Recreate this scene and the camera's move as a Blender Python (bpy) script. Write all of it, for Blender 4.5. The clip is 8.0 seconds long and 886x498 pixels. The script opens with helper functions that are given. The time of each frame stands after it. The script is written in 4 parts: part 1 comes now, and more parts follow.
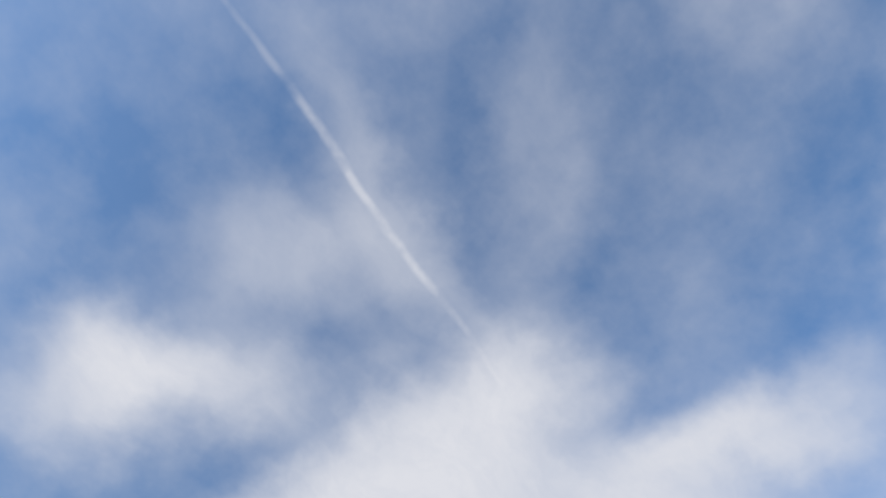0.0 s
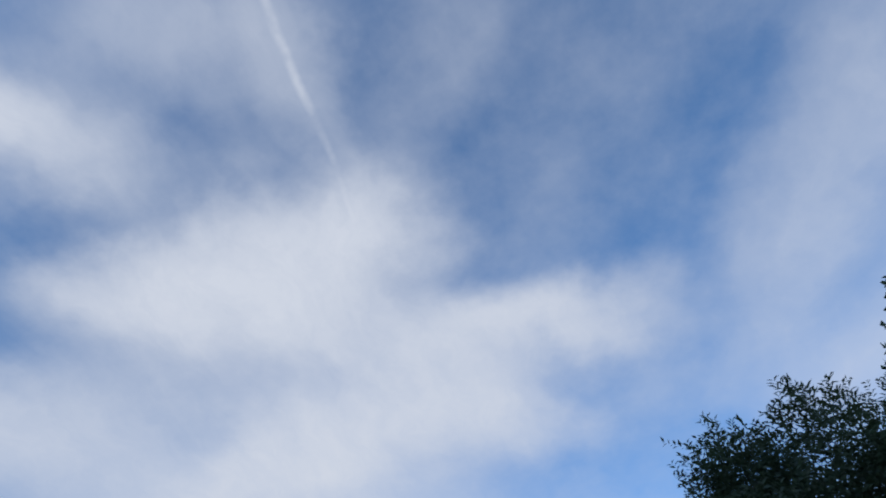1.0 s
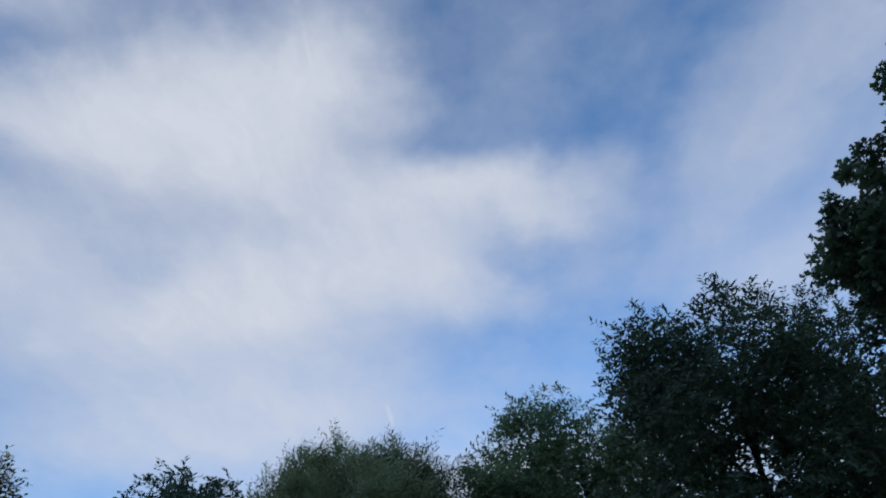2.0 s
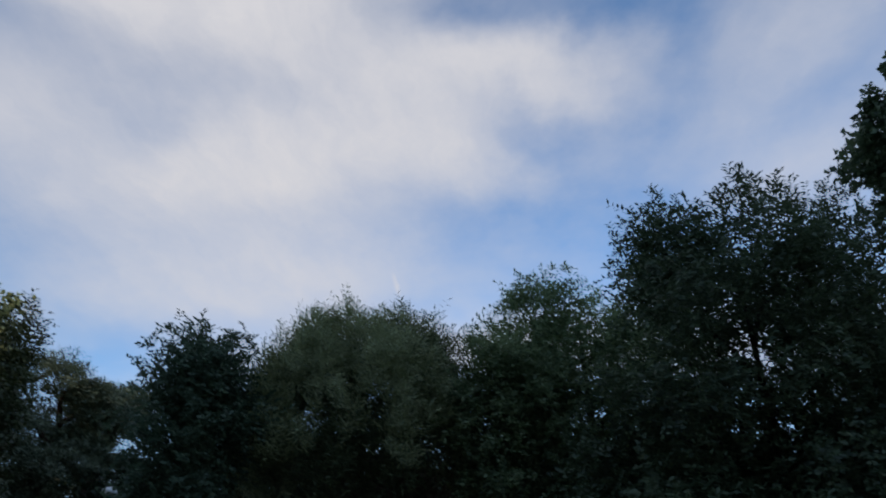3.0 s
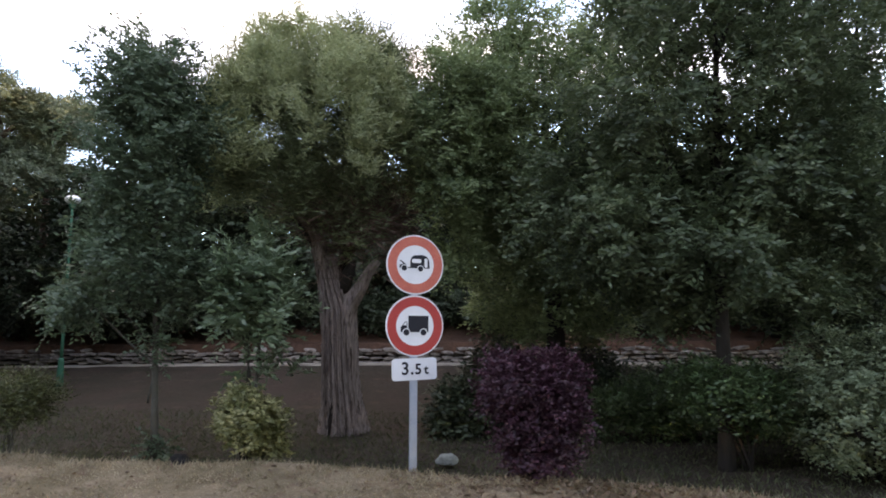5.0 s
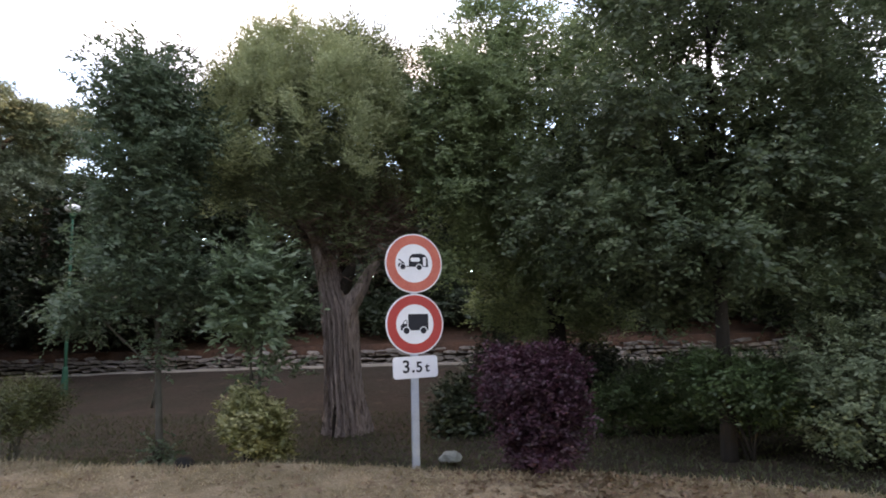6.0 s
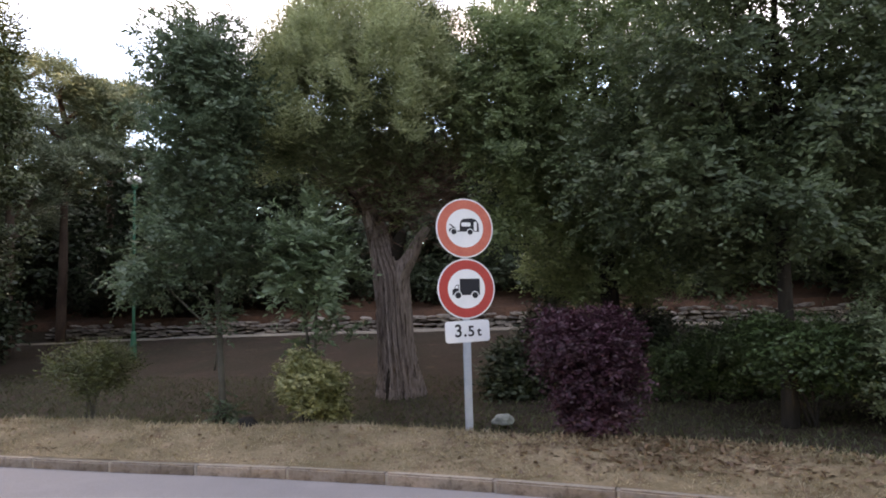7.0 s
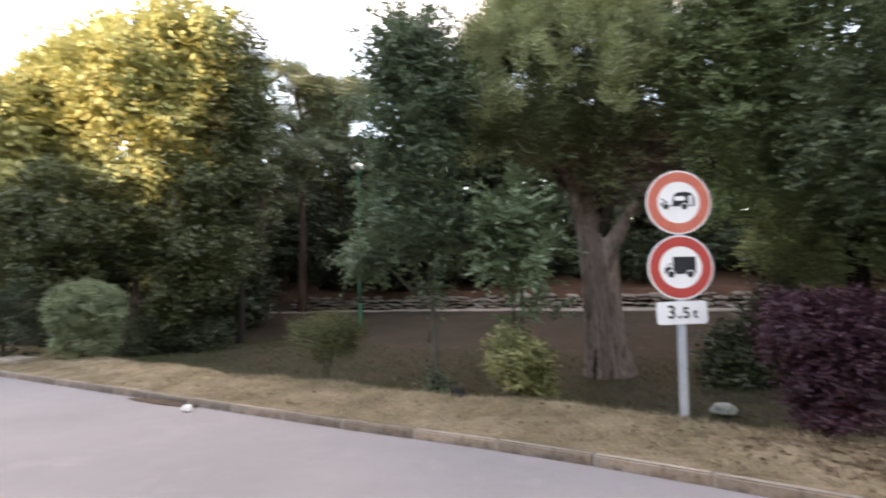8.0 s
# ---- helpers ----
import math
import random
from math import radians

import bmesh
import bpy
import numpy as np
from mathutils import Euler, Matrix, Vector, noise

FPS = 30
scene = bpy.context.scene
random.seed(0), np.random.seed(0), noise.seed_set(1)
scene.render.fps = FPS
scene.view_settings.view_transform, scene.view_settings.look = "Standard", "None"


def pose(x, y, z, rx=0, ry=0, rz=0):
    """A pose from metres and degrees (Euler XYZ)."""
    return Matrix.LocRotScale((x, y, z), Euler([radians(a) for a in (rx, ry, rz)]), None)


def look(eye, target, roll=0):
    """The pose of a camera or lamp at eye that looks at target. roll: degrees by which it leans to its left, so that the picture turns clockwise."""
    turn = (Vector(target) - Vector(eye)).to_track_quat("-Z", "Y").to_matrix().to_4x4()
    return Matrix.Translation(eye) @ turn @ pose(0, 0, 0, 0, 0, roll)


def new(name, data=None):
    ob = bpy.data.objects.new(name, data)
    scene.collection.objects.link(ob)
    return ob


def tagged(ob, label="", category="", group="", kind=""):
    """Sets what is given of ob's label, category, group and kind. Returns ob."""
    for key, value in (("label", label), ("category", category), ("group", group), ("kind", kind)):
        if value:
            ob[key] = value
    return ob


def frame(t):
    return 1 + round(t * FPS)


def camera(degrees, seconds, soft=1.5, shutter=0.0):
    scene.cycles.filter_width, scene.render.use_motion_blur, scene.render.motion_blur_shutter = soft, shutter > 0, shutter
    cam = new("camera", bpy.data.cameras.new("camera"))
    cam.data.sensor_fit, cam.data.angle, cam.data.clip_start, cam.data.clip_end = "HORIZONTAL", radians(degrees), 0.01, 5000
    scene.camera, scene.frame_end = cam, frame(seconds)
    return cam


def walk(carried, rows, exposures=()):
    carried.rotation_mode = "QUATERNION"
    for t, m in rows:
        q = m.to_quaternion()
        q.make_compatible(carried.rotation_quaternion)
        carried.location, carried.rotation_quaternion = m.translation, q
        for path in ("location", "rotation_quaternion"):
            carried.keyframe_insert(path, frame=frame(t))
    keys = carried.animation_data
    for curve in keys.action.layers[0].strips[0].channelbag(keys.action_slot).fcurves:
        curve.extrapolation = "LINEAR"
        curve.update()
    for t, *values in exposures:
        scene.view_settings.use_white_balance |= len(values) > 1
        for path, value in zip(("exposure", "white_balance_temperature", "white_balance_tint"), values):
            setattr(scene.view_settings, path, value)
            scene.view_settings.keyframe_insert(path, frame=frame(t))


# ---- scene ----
cam = camera(70.4, 8.0, 1.8, 0.2)
PATH = [
    (0.0, (0.258, -0.051, 1.647), (-1.795, 2.205, 11.170), 1.70),
    (0.5, (0.258, -0.051, 1.647), (-1.688, 4.169, 10.502), -5.51),
    (1.0, (0.256, -0.058, 1.661), (-1.220, 5.189, 10.044), -6.91),
    (1.5, (0.239, -0.053, 1.672), (-0.956, 5.929, 9.596), -5.92),
    (1.7, (0.228, -0.048, 1.672), (-0.904, 6.442, 9.196), -5.39),
    (2.8, (0.129, -0.013, 1.683), (-1.957, 7.809, 7.554), 0.89),
    (3.0, (0.114, -0.004, 1.685), (-1.674, 8.170, 7.162), 0.60),
    (3.5, (0.078, 0.015, 1.687), (-1.234, 8.760, 6.357), 1.62),
    (4.0, (0.038, 0.037, 1.707), (-1.882, 9.495, 4.327), -1.06),
    (4.2, (0.021, 0.023, 1.690), (-1.301, 9.724, 3.723), -1.27),
    (4.5, (-0.018, 0.022, 1.683), (-0.961, 9.874, 3.115), -1.58),
    (4.7, (-0.026, 0.016, 1.672), (-1.386, 9.833, 3.008), -0.14),
    (5.8, (0.030, -0.009, 1.618), (-1.108, 9.831, 2.991), -1.62),
    (6.0, (0.024, -0.017, 1.617), (-1.321, 9.799, 2.972), -1.85),
    (6.5, (0.010, -0.015, 1.607), (-1.866, 9.684, 3.158), -1.66),
    (7.0, (0.000, 0.000, 1.600), (-2.140, 9.731, 2.453), -2.00),
    (7.5, (-0.002, 0.003, 1.606), (-2.171, 9.741, 2.284), -1.98),
    (7.7, (-0.001, 0.018, 1.613), (-2.415, 9.703, 2.223), -2.09),
    (7.8, (0.012, 0.020, 1.614), (-3.267, 9.447, 2.225), -1.86),
    (7.9, (0.009, 0.022, 1.616), (-4.322, 9.020, 2.135), -1.88),
    (8.0, (0.002, 0.020, 1.620), (-5.157, 8.567, 2.193), -1.33),
]
EXPOSURES = [(0.0, -1.85, 6500, 10), (0.5, -2.0, 6050, 9), (1.7, -2.0, 6050, 9), (3.0, -2.0, 6700, 11), (3.5, -2.0, 6900, 12), (3.9, -1.7, 7300, 14), (4.2, -0.75, 8000, 18), (4.5, 0.46, 9200, 23), (4.8, 0.5, 9600, 24), (6.0, 0.58, 10400, 26), (7.5, 0.77, 11200, 25), (8.0, 1.05, 12000, 24)]
walk(cam, [(t, look(eye, target, roll)) for t, eye, target, roll in PATH], EXPOSURES)

rng = np.random.default_rng(7)

# ---- world and sun ----
SUN_AZ, SUN_EL = -170.0, 13.0          # degrees clockwise from +y, and above the horizon
world = bpy.data.worlds.new("sky")
scene.world = world
world.use_nodes = True
wt = world.node_tree
wt.nodes.clear()


def wnode(kind, **values):
    n = wt.nodes.new(kind)
    for key, value in values.items():
        n.inputs[key if not key.startswith("i") or not key[1:].isdigit() else int(key[1:])].default_value = value
    return n


def wmath(op, a, b=None, clamp=False):
    n = wt.nodes.new("ShaderNodeMath")
    n.operation, n.use_clamp = op, clamp
    for i, v in enumerate((a, b)):
        if v is None:
            continue
        if isinstance(v, (int, float)):
            n.inputs[i].default_value = v
        else:
            wt.links.new(v, n.inputs[i])
    return n.outputs[0]


def build_sky():
    link = wt.links.new
    sky = wt.nodes.new("ShaderNodeTexSky")
    sky.sky_type, sky.sun_disc = "NISHITA", False
    sky.sun_elevation, sky.sun_rotation = radians(SUN_EL), radians(SUN_AZ)
    sky.air_density, sky.dust_density, sky.ozone_density = 1.0, 0.6, 2.0
    co = wt.nodes.new("ShaderNodeTexCoord")
    sep = wt.nodes.new("ShaderNodeSeparateXYZ")
    link(co.outputs["Generated"], sep.inputs[0])
    den = wmath("ADD", wmath("MAXIMUM", sep.outputs[2], 0.0), 0.15)
    com = wt.nodes.new("ShaderNodeCombineXYZ")
    link(wmath("DIVIDE", sep.outputs[0], den), com.inputs[0])
    link(wmath("DIVIDE", sep.outputs[1], den), com.inputs[1])
    flat = com.outputs[0]                      # a flat layer of cloud, seen from below
    # wind-torn edges
    n1 = wnode("ShaderNodeTexNoise", Scale=4.2, Detail=5.0, Roughness=0.55)
    link(flat, n1.inputs["Vector"])
    sub = wt.nodes.new("ShaderNodeVectorMath")
    sub.operation = "SUBTRACT"
    link(n1.outputs["Color"], sub.inputs[0])
    sub.inputs[1].default_value = (0.5, 0.5, 0.5)
    scl = wt.nodes.new("ShaderNodeVectorMath")
    scl.operation = "SCALE"
    link(sub.outputs[0], scl.inputs[0])
    scl.inputs["Scale"].default_value = 0.24
    add = wt.nodes.new("ShaderNodeVectorMath")
    add.operation = "ADD"
    link(flat, add.inputs[0])
    link(scl.outputs[0], add.inputs[1])
    torn = add.outputs[0]

    def blob(source, u, v, a, b, angle, strength, inner=0.15):
        m = wt.nodes.new("ShaderNodeMapping")
        m.vector_type = "TEXTURE"
        m.inputs["Location"].default_value = (u, v, 0)
        m.inputs["Rotation"].default_value = (0, 0, radians(angle))
        m.inputs["Scale"].default_value = (a, b, 1)
        link(source, m.inputs["Vector"])
        ln = wt.nodes.new("ShaderNodeVectorMath")
        ln.operation = "LENGTH"
        link(m.outputs[0], ln.inputs[0])
        r = wt.nodes.new("ShaderNodeMapRange")
        r.interpolation_type = "SMOOTHSTEP"
        for key, value in (("From Min", 1.45), ("From Max", inner), ("To Min", 0.0), ("To Max", strength)):
            r.inputs[key].default_value = value
        link(ln.outputs["Value"], r.inputs["Value"])
        return r.outputs[0]

    heaps = ((-0.98, 0.55, 0.25, 0.16, 20, 0.7), (-0.47, 0.50, 0.30, 0.20, 15, 0.95), (-0.30, 0.46, 0.16, 0.16, 60, 0.8), (-0.12, 0.72, 0.33, 0.10, 14, 0.9),
             (-0.58, 0.84, 0.55, 0.20, 8, 0.9), (-0.22, 0.86, 0.20, 0.12, 40, 0.7), (-0.66, 0.07, 0.23, 0.12, 38, 0.95), (-0.52, 0.40, 0.26, 0.10, 8, 0.85),
             (-0.75, 1.18, 0.55, 0.30, 10, 0.75), (-0.35, 1.60, 0.80, 0.18, 5, 0.7), (0.45, 0.62, 0.40, 0.12, 116, 0.42),
             (0.66, 0.72, 0.40, 0.10, 120, 0.38), (-0.36, 0.06, 0.20, 0.10, 35, 0.38), (-0.20, 0.10, 0.28, 0.06, 105, 0.32),
             (0.00, 0.18, 0.30, 0.08, 130, 0.22), (0.42, 0.16, 0.22, 0.10, 20, 0.3), (0.45, 1.05, 0.35, 0.16, 20, 0.3),
             (0.55, 1.70, 0.9, 0.3, 5, 0.45))
    cover = None
    for h in heaps:
        out = blob(torn, *h)
        cover = out if cover is None else wmath("SUBTRACT", wmath("ADD", cover, out), wmath("MULTIPLY", cover, out))
    # thin veil and fine streaks over the whole sky
    n2 = wnode("ShaderNodeTexNoise", Scale=3.0, Detail=6.0, Roughness=0.58)
    link(flat, n2.inputs["Vector"])
    veil = wt.nodes.new("ShaderNodeMapRange")
    for key, value in (("From Min", 0.38), ("From Max", 0.72), ("To Min", 0.03), ("To Max", 0.36)):
        veil.inputs[key].default_value = value
    link(n2.outputs[0], veil.inputs["Value"])
    n3 = wnode("ShaderNodeTexNoise", Scale=14.0, Detail=4.0, Roughness=0.65)
    st = wt.nodes.new("ShaderNodeMapping")
    st.inputs["Rotation"].default_value = (0, 0, radians(25))
    st.inputs["Scale"].default_value = (1, 0.35, 1)
    link(torn, st.inputs["Vector"])
    link(st.outputs[0], n3.inputs["Vector"])
    fine = wmath("MULTIPLY", wmath("SUBTRACT", n3.outputs[0], 0.5), 0.34)
    body = wmath("SUBTRACT", wmath("ADD", cover, veil.outputs[0]), wmath("MULTIPLY", cover, veil.outputs[0]))
    cover = wmath("ADD", body, wmath("MULTIPLY", fine, wmath("ADD", body, 0.12)), True)
    # two vapour trails, the high one long and broken
    for u, v, a, b, angle, strength in ((-0.215, 0.06, 0.30, 0.007, 97, 0.30), (-0.40, 1.285, 0.045, 0.007, 95, 0.25)):
        wob = wt.nodes.new("ShaderNodeVectorMath")
        wob.operation = "SCALE"
        link(sub.outputs[0], wob.inputs[0])
        wob.inputs["Scale"].default_value = 0.035
        wad = wt.nodes.new("ShaderNodeVectorMath")
        wad.operation = "ADD"
        link(flat, wad.inputs[0])
        link(wob.outputs[0], wad.inputs[1])
        n4 = wnode("ShaderNodeTexNoise", Scale=16.0, Detail=3.0)
        link(flat, n4.inputs["Vector"])
        gap = wt.nodes.new("ShaderNodeMapRange")
        for key, value in (("From Min", 0.38), ("From Max", 0.56), ("To Min", 0.25), ("To Max", 1.0)):
            gap.inputs[key].default_value = value
        link(n4.outputs[0], gap.inputs["Value"])
        trail = wmath("MULTIPLY", blob(wad.outputs[0], u, v, a, b, angle, strength, 0.2), gap.outputs[0])
        cover = wmath("ADD", cover, trail, True)
    blue = wt.nodes.new("ShaderNodeMix")
    blue.data_type, blue.blend_type = "RGBA", "MULTIPLY"
    blue.inputs["Factor"].default_value = 1.0
    link(sky.outputs[0], blue.inputs["A"])
    blue.inputs["B"].default_value = (SKY_GAIN[0], SKY_GAIN[1], SKY_GAIN[2], 1)
    mix = wt.nodes.new("ShaderNodeMix")
    mix.data_type = "RGBA"
    link(cover, mix.inputs["Factor"])
    link(blue.outputs["Result"], mix.inputs["A"])
    mix.inputs["B"].default_value = CLOUD
    bg = wt.nodes.new("ShaderNodeBackground")
    bg.inputs["Strength"].default_value = 0.1
    link(mix.outputs["Result"], bg.inputs["Color"])
    out = wt.nodes.new("ShaderNodeOutputWorld")
    link(bg.outputs[0], out.inputs[0])


SKY_GAIN = (6.8, 8.3, 9.8)
CLOUD = (26.0, 26.5, 28.5, 1)
build_sky()

lamp = bpy.data.lights.new("sun", "SUN")
lamp.energy, lamp.angle, lamp.color = 5.0, radians(0.6), (1.0, 0.89, 0.70)
sun_dir = Vector((math.sin(radians(SUN_AZ)) * math.cos(radians(SUN_EL)), math.cos(radians(SUN_AZ)) * math.cos(radians(SUN_EL)), math.sin(radians(SUN_EL))))
sun_ob = new("sun", lamp)
sun_ob.matrix_world = look(sun_dir * 60, (0, 0, 0))


# ---- materials ----
def material(name, colour, other=None, rough=0.8, metal=0.0, grain=20.0, patch=2.0, bump=0.3, amount=0.5, dirt=None, dirt_level=0.6, spread=0.0, stretch=(1, 1, 1), depth=0.02, shine=0.15):
    """Two colours mixed by a coarse and a fine noise, a stain, and relief of the same grain."""
    m = bpy.data.materials.new(name)
    m.use_nodes = True
    nt = m.node_tree
    link = nt.links.new
    p = nt.nodes["Principled BSDF"]
    co = nt.nodes.new("ShaderNodeTexCoord")
    mp = nt.nodes.new("ShaderNodeMapping")
    mp.inputs["Scale"].default_value = stretch
    link(co.outputs["Object"], mp.inputs["Vector"])

    def fbm(scale, detail):
        n = nt.nodes.new("ShaderNodeTexNoise")
        n.inputs["Scale"].default_value, n.inputs["Detail"].default_value, n.inputs["Roughness"].default_value = scale, detail, 0.65
        link(mp.outputs[0], n.inputs["Vector"])
        return n.outputs[0]

    def ranged(v, lo, hi, a=0.0, b=1.0):
        r = nt.nodes.new("ShaderNodeMapRange")
        for key, value in (("From Min", lo), ("From Max", hi), ("To Min", a), ("To Max", b)):
            r.inputs[key].default_value = value
        link(v, r.inputs["Value"])
        return r.outputs[0]

    def mixed(fac, a, b):
        x = nt.nodes.new("ShaderNodeMix")
        x.data_type = "RGBA"
        link(fac, x.inputs["Factor"])
        for key, v in (("A", a), ("B", b)):
            if isinstance(v, tuple):
                x.inputs[key].default_value = (*v, 1)
            else:
                link(v, x.inputs[key])
        return x.outputs["Result"]

    other = other or tuple(c * 0.7 for c in colour)
    fine, coarse = fbm(grain, 5), fbm(patch, 4)
    col = mixed(ranged(coarse, 0.35, 0.65), colour, other)
    col = mixed(ranged(fine, 0.3, 0.7, 0, amount), col, tuple(c * 0.55 for c in other))
    if dirt:
        col = mixed(ranged(fbm(patch * 2.7, 6), dirt_level, dirt_level + 0.15), col, dirt)
    if spread:
        info = nt.nodes.new("ShaderNodeObjectInfo")
        hsv = nt.nodes.new("ShaderNodeHueSaturation")
        link(ranged(info.outputs["Random"], 0, 1, 1 - spread, 1 + spread), hsv.inputs["Value"])
        link(col, hsv.inputs["Color"])
        col = hsv.outputs[0]
    link(col, p.inputs["Base Color"])
    link(ranged(fine, 0.2, 0.8, max(rough - 0.15, 0.02), min(rough + 0.12, 1)), p.inputs["Roughness"])
    p.inputs["Metallic"].default_value = metal
    p.inputs["Specular IOR Level"].default_value = shine
    if bump:
        b = nt.nodes.new("ShaderNodeBump")
        b.inputs["Strength"].default_value, b.inputs["Distance"].default_value = bump, depth
        link(fine, b.inputs["Height"])
        link(b.outputs[0], p.inputs["Normal"])
    return m


def leaf_material(name, colour, other, glow=0.35, rough=0.5, clump=1.2):
    """Leaves: colour varies leaf by leaf and clump by clump, and light comes through the blade."""
    m = bpy.data.materials.new(name)
    m.use_nodes = True
    nt = m.node_tree
    link = nt.links.new
    p = nt.nodes["Principled BSDF"]
    geo = nt.nodes.new("ShaderNodeNewGeometry")
    co = nt.nodes.new("ShaderNodeTexCoord")
    n = nt.nodes.new("ShaderNodeTexNoise")
    n.inputs["Scale"].default_value, n.inputs["Detail"].default_value = clump, 3
    link(co.outputs["Object"], n.inputs["Vector"])
    add = nt.nodes.new("ShaderNodeMath")
    add.operation = "ADD"
    mul = nt.nodes.new("ShaderNodeMath")
    mul.operation = "MULTIPLY"
    mul.inputs[1].default_value = 0.55
    link(geo.outputs["Random Per Island"], mul.inputs[0])
    r = nt.nodes.new("ShaderNodeMapRange")
    for key, value in (("From Min", 0.38), ("From Max", 0.62), ("To Min", 0.0), ("To Max", 0.5)):
        r.inputs[key].default_value = value
    link(n.outputs[0], r.inputs["Value"])
    link(mul.outputs[0], add.inputs[0])
    link(r.outputs[0], add.inputs[1])
    x = nt.nodes.new("ShaderNodeMix")
    x.data_type = "RGBA"
    link(add.outputs[0], x.inputs["Factor"])
    x.inputs["A"].default_value, x.inputs["B"].default_value = (*colour, 1), (*other, 1)
    link(x.outputs["Result"], p.inputs["Base Color"])
    p.inputs["Roughness"].default_value = rough
    tr = nt.nodes.new("ShaderNodeBsdfTranslucent")
    link(x.outputs["Result"], tr.inputs["Color"])
    ms = nt.nodes.new("ShaderNodeMixShader")
    ms.inputs[0].default_value = glow
    link(p.outputs[0], ms.inputs[1])
    link(tr.outputs[0], ms.inputs[2])
    link(ms.outputs[0], nt.nodes["Material Output"].inputs["Surface"])
    return m


ASPHALT = material("asphalt", (0.30, 0.278, 0.278), (0.25, 0.235, 0.238), 0.75, grain=90, patch=0.5, bump=0.35, amount=0.45, dirt=(0.275, 0.255, 0.255), dirt_level=0.56, depth=0.008)
KERB_FACE = material("kerb_side_concrete", (0.27, 0.225, 0.20), (0.20, 0.165, 0.145), 0.9, grain=35, patch=3, bump=0.4, dirt=(0.10, 0.08, 0.065), dirt_level=0.50, spread=0.2, depth=0.01)
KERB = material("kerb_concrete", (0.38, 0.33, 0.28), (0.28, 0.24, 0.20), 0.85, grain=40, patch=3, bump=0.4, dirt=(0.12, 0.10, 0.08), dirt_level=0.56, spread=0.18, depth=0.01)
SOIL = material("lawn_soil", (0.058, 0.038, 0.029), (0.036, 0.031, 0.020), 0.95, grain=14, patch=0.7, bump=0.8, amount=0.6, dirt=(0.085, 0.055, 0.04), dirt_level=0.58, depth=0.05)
STRAW = material("dry_turf", (0.36, 0.275, 0.19), (0.17, 0.135, 0.08), 0.95, grain=25, patch=1.3, bump=0.9, amount=0.6, dirt=(0.15, 0.095, 0.065), dirt_level=0.54, depth=0.04)
EARTH = material("red_earth", (0.115, 0.056, 0.035), (0.06, 0.033, 0.023), 0.95, grain=9, patch=0.8, bump=0.9, dirt=(0.11, 0.058, 0.036), depth=0.08)
STONE = material("rubble_stone", (0.31, 0.265, 0.23), (0.17, 0.145, 0.125), 0.9, grain=18, patch=4, bump=0.6, spread=0.35, depth=0.03)
PATHMAT = material("gravel_path", (0.36, 0.31, 0.26), (0.27, 0.23, 0.19), 0.95, grain=40, patch=1.5, bump=0.5)
# here the dirt colour makes dark crevice streaks along the bark
BARK = material("bark", (0.46, 0.365, 0.33), (0.28, 0.215, 0.195), 0.95, grain=22, patch=4, bump=1.0, amount=0.95, dirt=(0.065, 0.048, 0.042), dirt_level=0.52, stretch=(1.8, 1.8, 0.22), depth=0.05)
BARK_DARK = material("dark_bark", (0.04, 0.033, 0.028), (0.024, 0.02, 0.018), 0.95, grain=20, patch=4, bump=0.8, stretch=(1.5, 1.5, 0.3), depth=0.03)
BARK_PALE = material("pale_bark", (0.12, 0.115, 0.095), (0.075, 0.07, 0.058), 0.9, grain=24, patch=5, bump=0.5, stretch=(1, 1, 0.4))
BARK_PINE = material("pine_bark", (0.12, 0.075, 0.055), (0.08, 0.05, 0.04), 0.95, grain=14, patch=4, bump=0.9, stretch=(1.4, 1.4, 0.4), depth=0.04)
TWIG = material("bare_twigs", (0.20, 0.125, 0.10), (0.13, 0.08, 0.065), 0.95, grain=20, patch=4, bump=0)
HOLLOW_SHADE = material("painted_hollow_shade", (0.03, 0.022, 0.02), (0.02, 0.016, 0.014), 0.95, grain=20, patch=4)
GALV = material("galvanised_steel", (0.40, 0.45, 0.53), (0.32, 0.37, 0.45), 0.5, metal=0.35, grain=60, patch=6, bump=0.08, amount=0.25, dirt=(0.25, 0.24, 0.22), dirt_level=0.66)
WHITE = material("white_sheeting", (0.74, 0.75, 0.78), (0.68, 0.69, 0.72), 0.45, grain=50, patch=5, bump=0.02, amount=0.12, dirt=(0.52, 0.50, 0.47), dirt_level=0.7)
RED = material("red_sheeting", (0.50, 0.055, 0.05), (0.43, 0.05, 0.045), 0.45, grain=40, patch=5, bump=0.02, amount=0.2, dirt=(0.42, 0.10, 0.08), dirt_level=0.66)
RED_FADED = material("faded_red_sheeting", (0.60, 0.155, 0.11), (0.53, 0.12, 0.09), 0.5, grain=40, patch=5, bump=0.02, amount=0.2, dirt=(0.56, 0.24, 0.18), dirt_level=0.66)
BLACK = material("black_sheeting", (0.012, 0.014, 0.022), (0.016, 0.017, 0.025), 0.5, grain=50, patch=5, bump=0.02, amount=0.2)
GREEN_PAINT = material("green_paint", (0.028, 0.13, 0.08), (0.022, 0.10, 0.06), 0.5, grain=40, patch=4, bump=0.05, amount=0.3)
GLOBE = material("white_globe", (0.80, 0.80, 0.78), (0.74, 0.74, 0.72), 0.35, shine=0.5, grain=10, patch=3, bump=0.0, amount=0.1)
PAPER = material("white_paper", (0.75, 0.74, 0.72), (0.65, 0.64, 0.62), 0.8, grain=60, patch=20, bump=0.2)
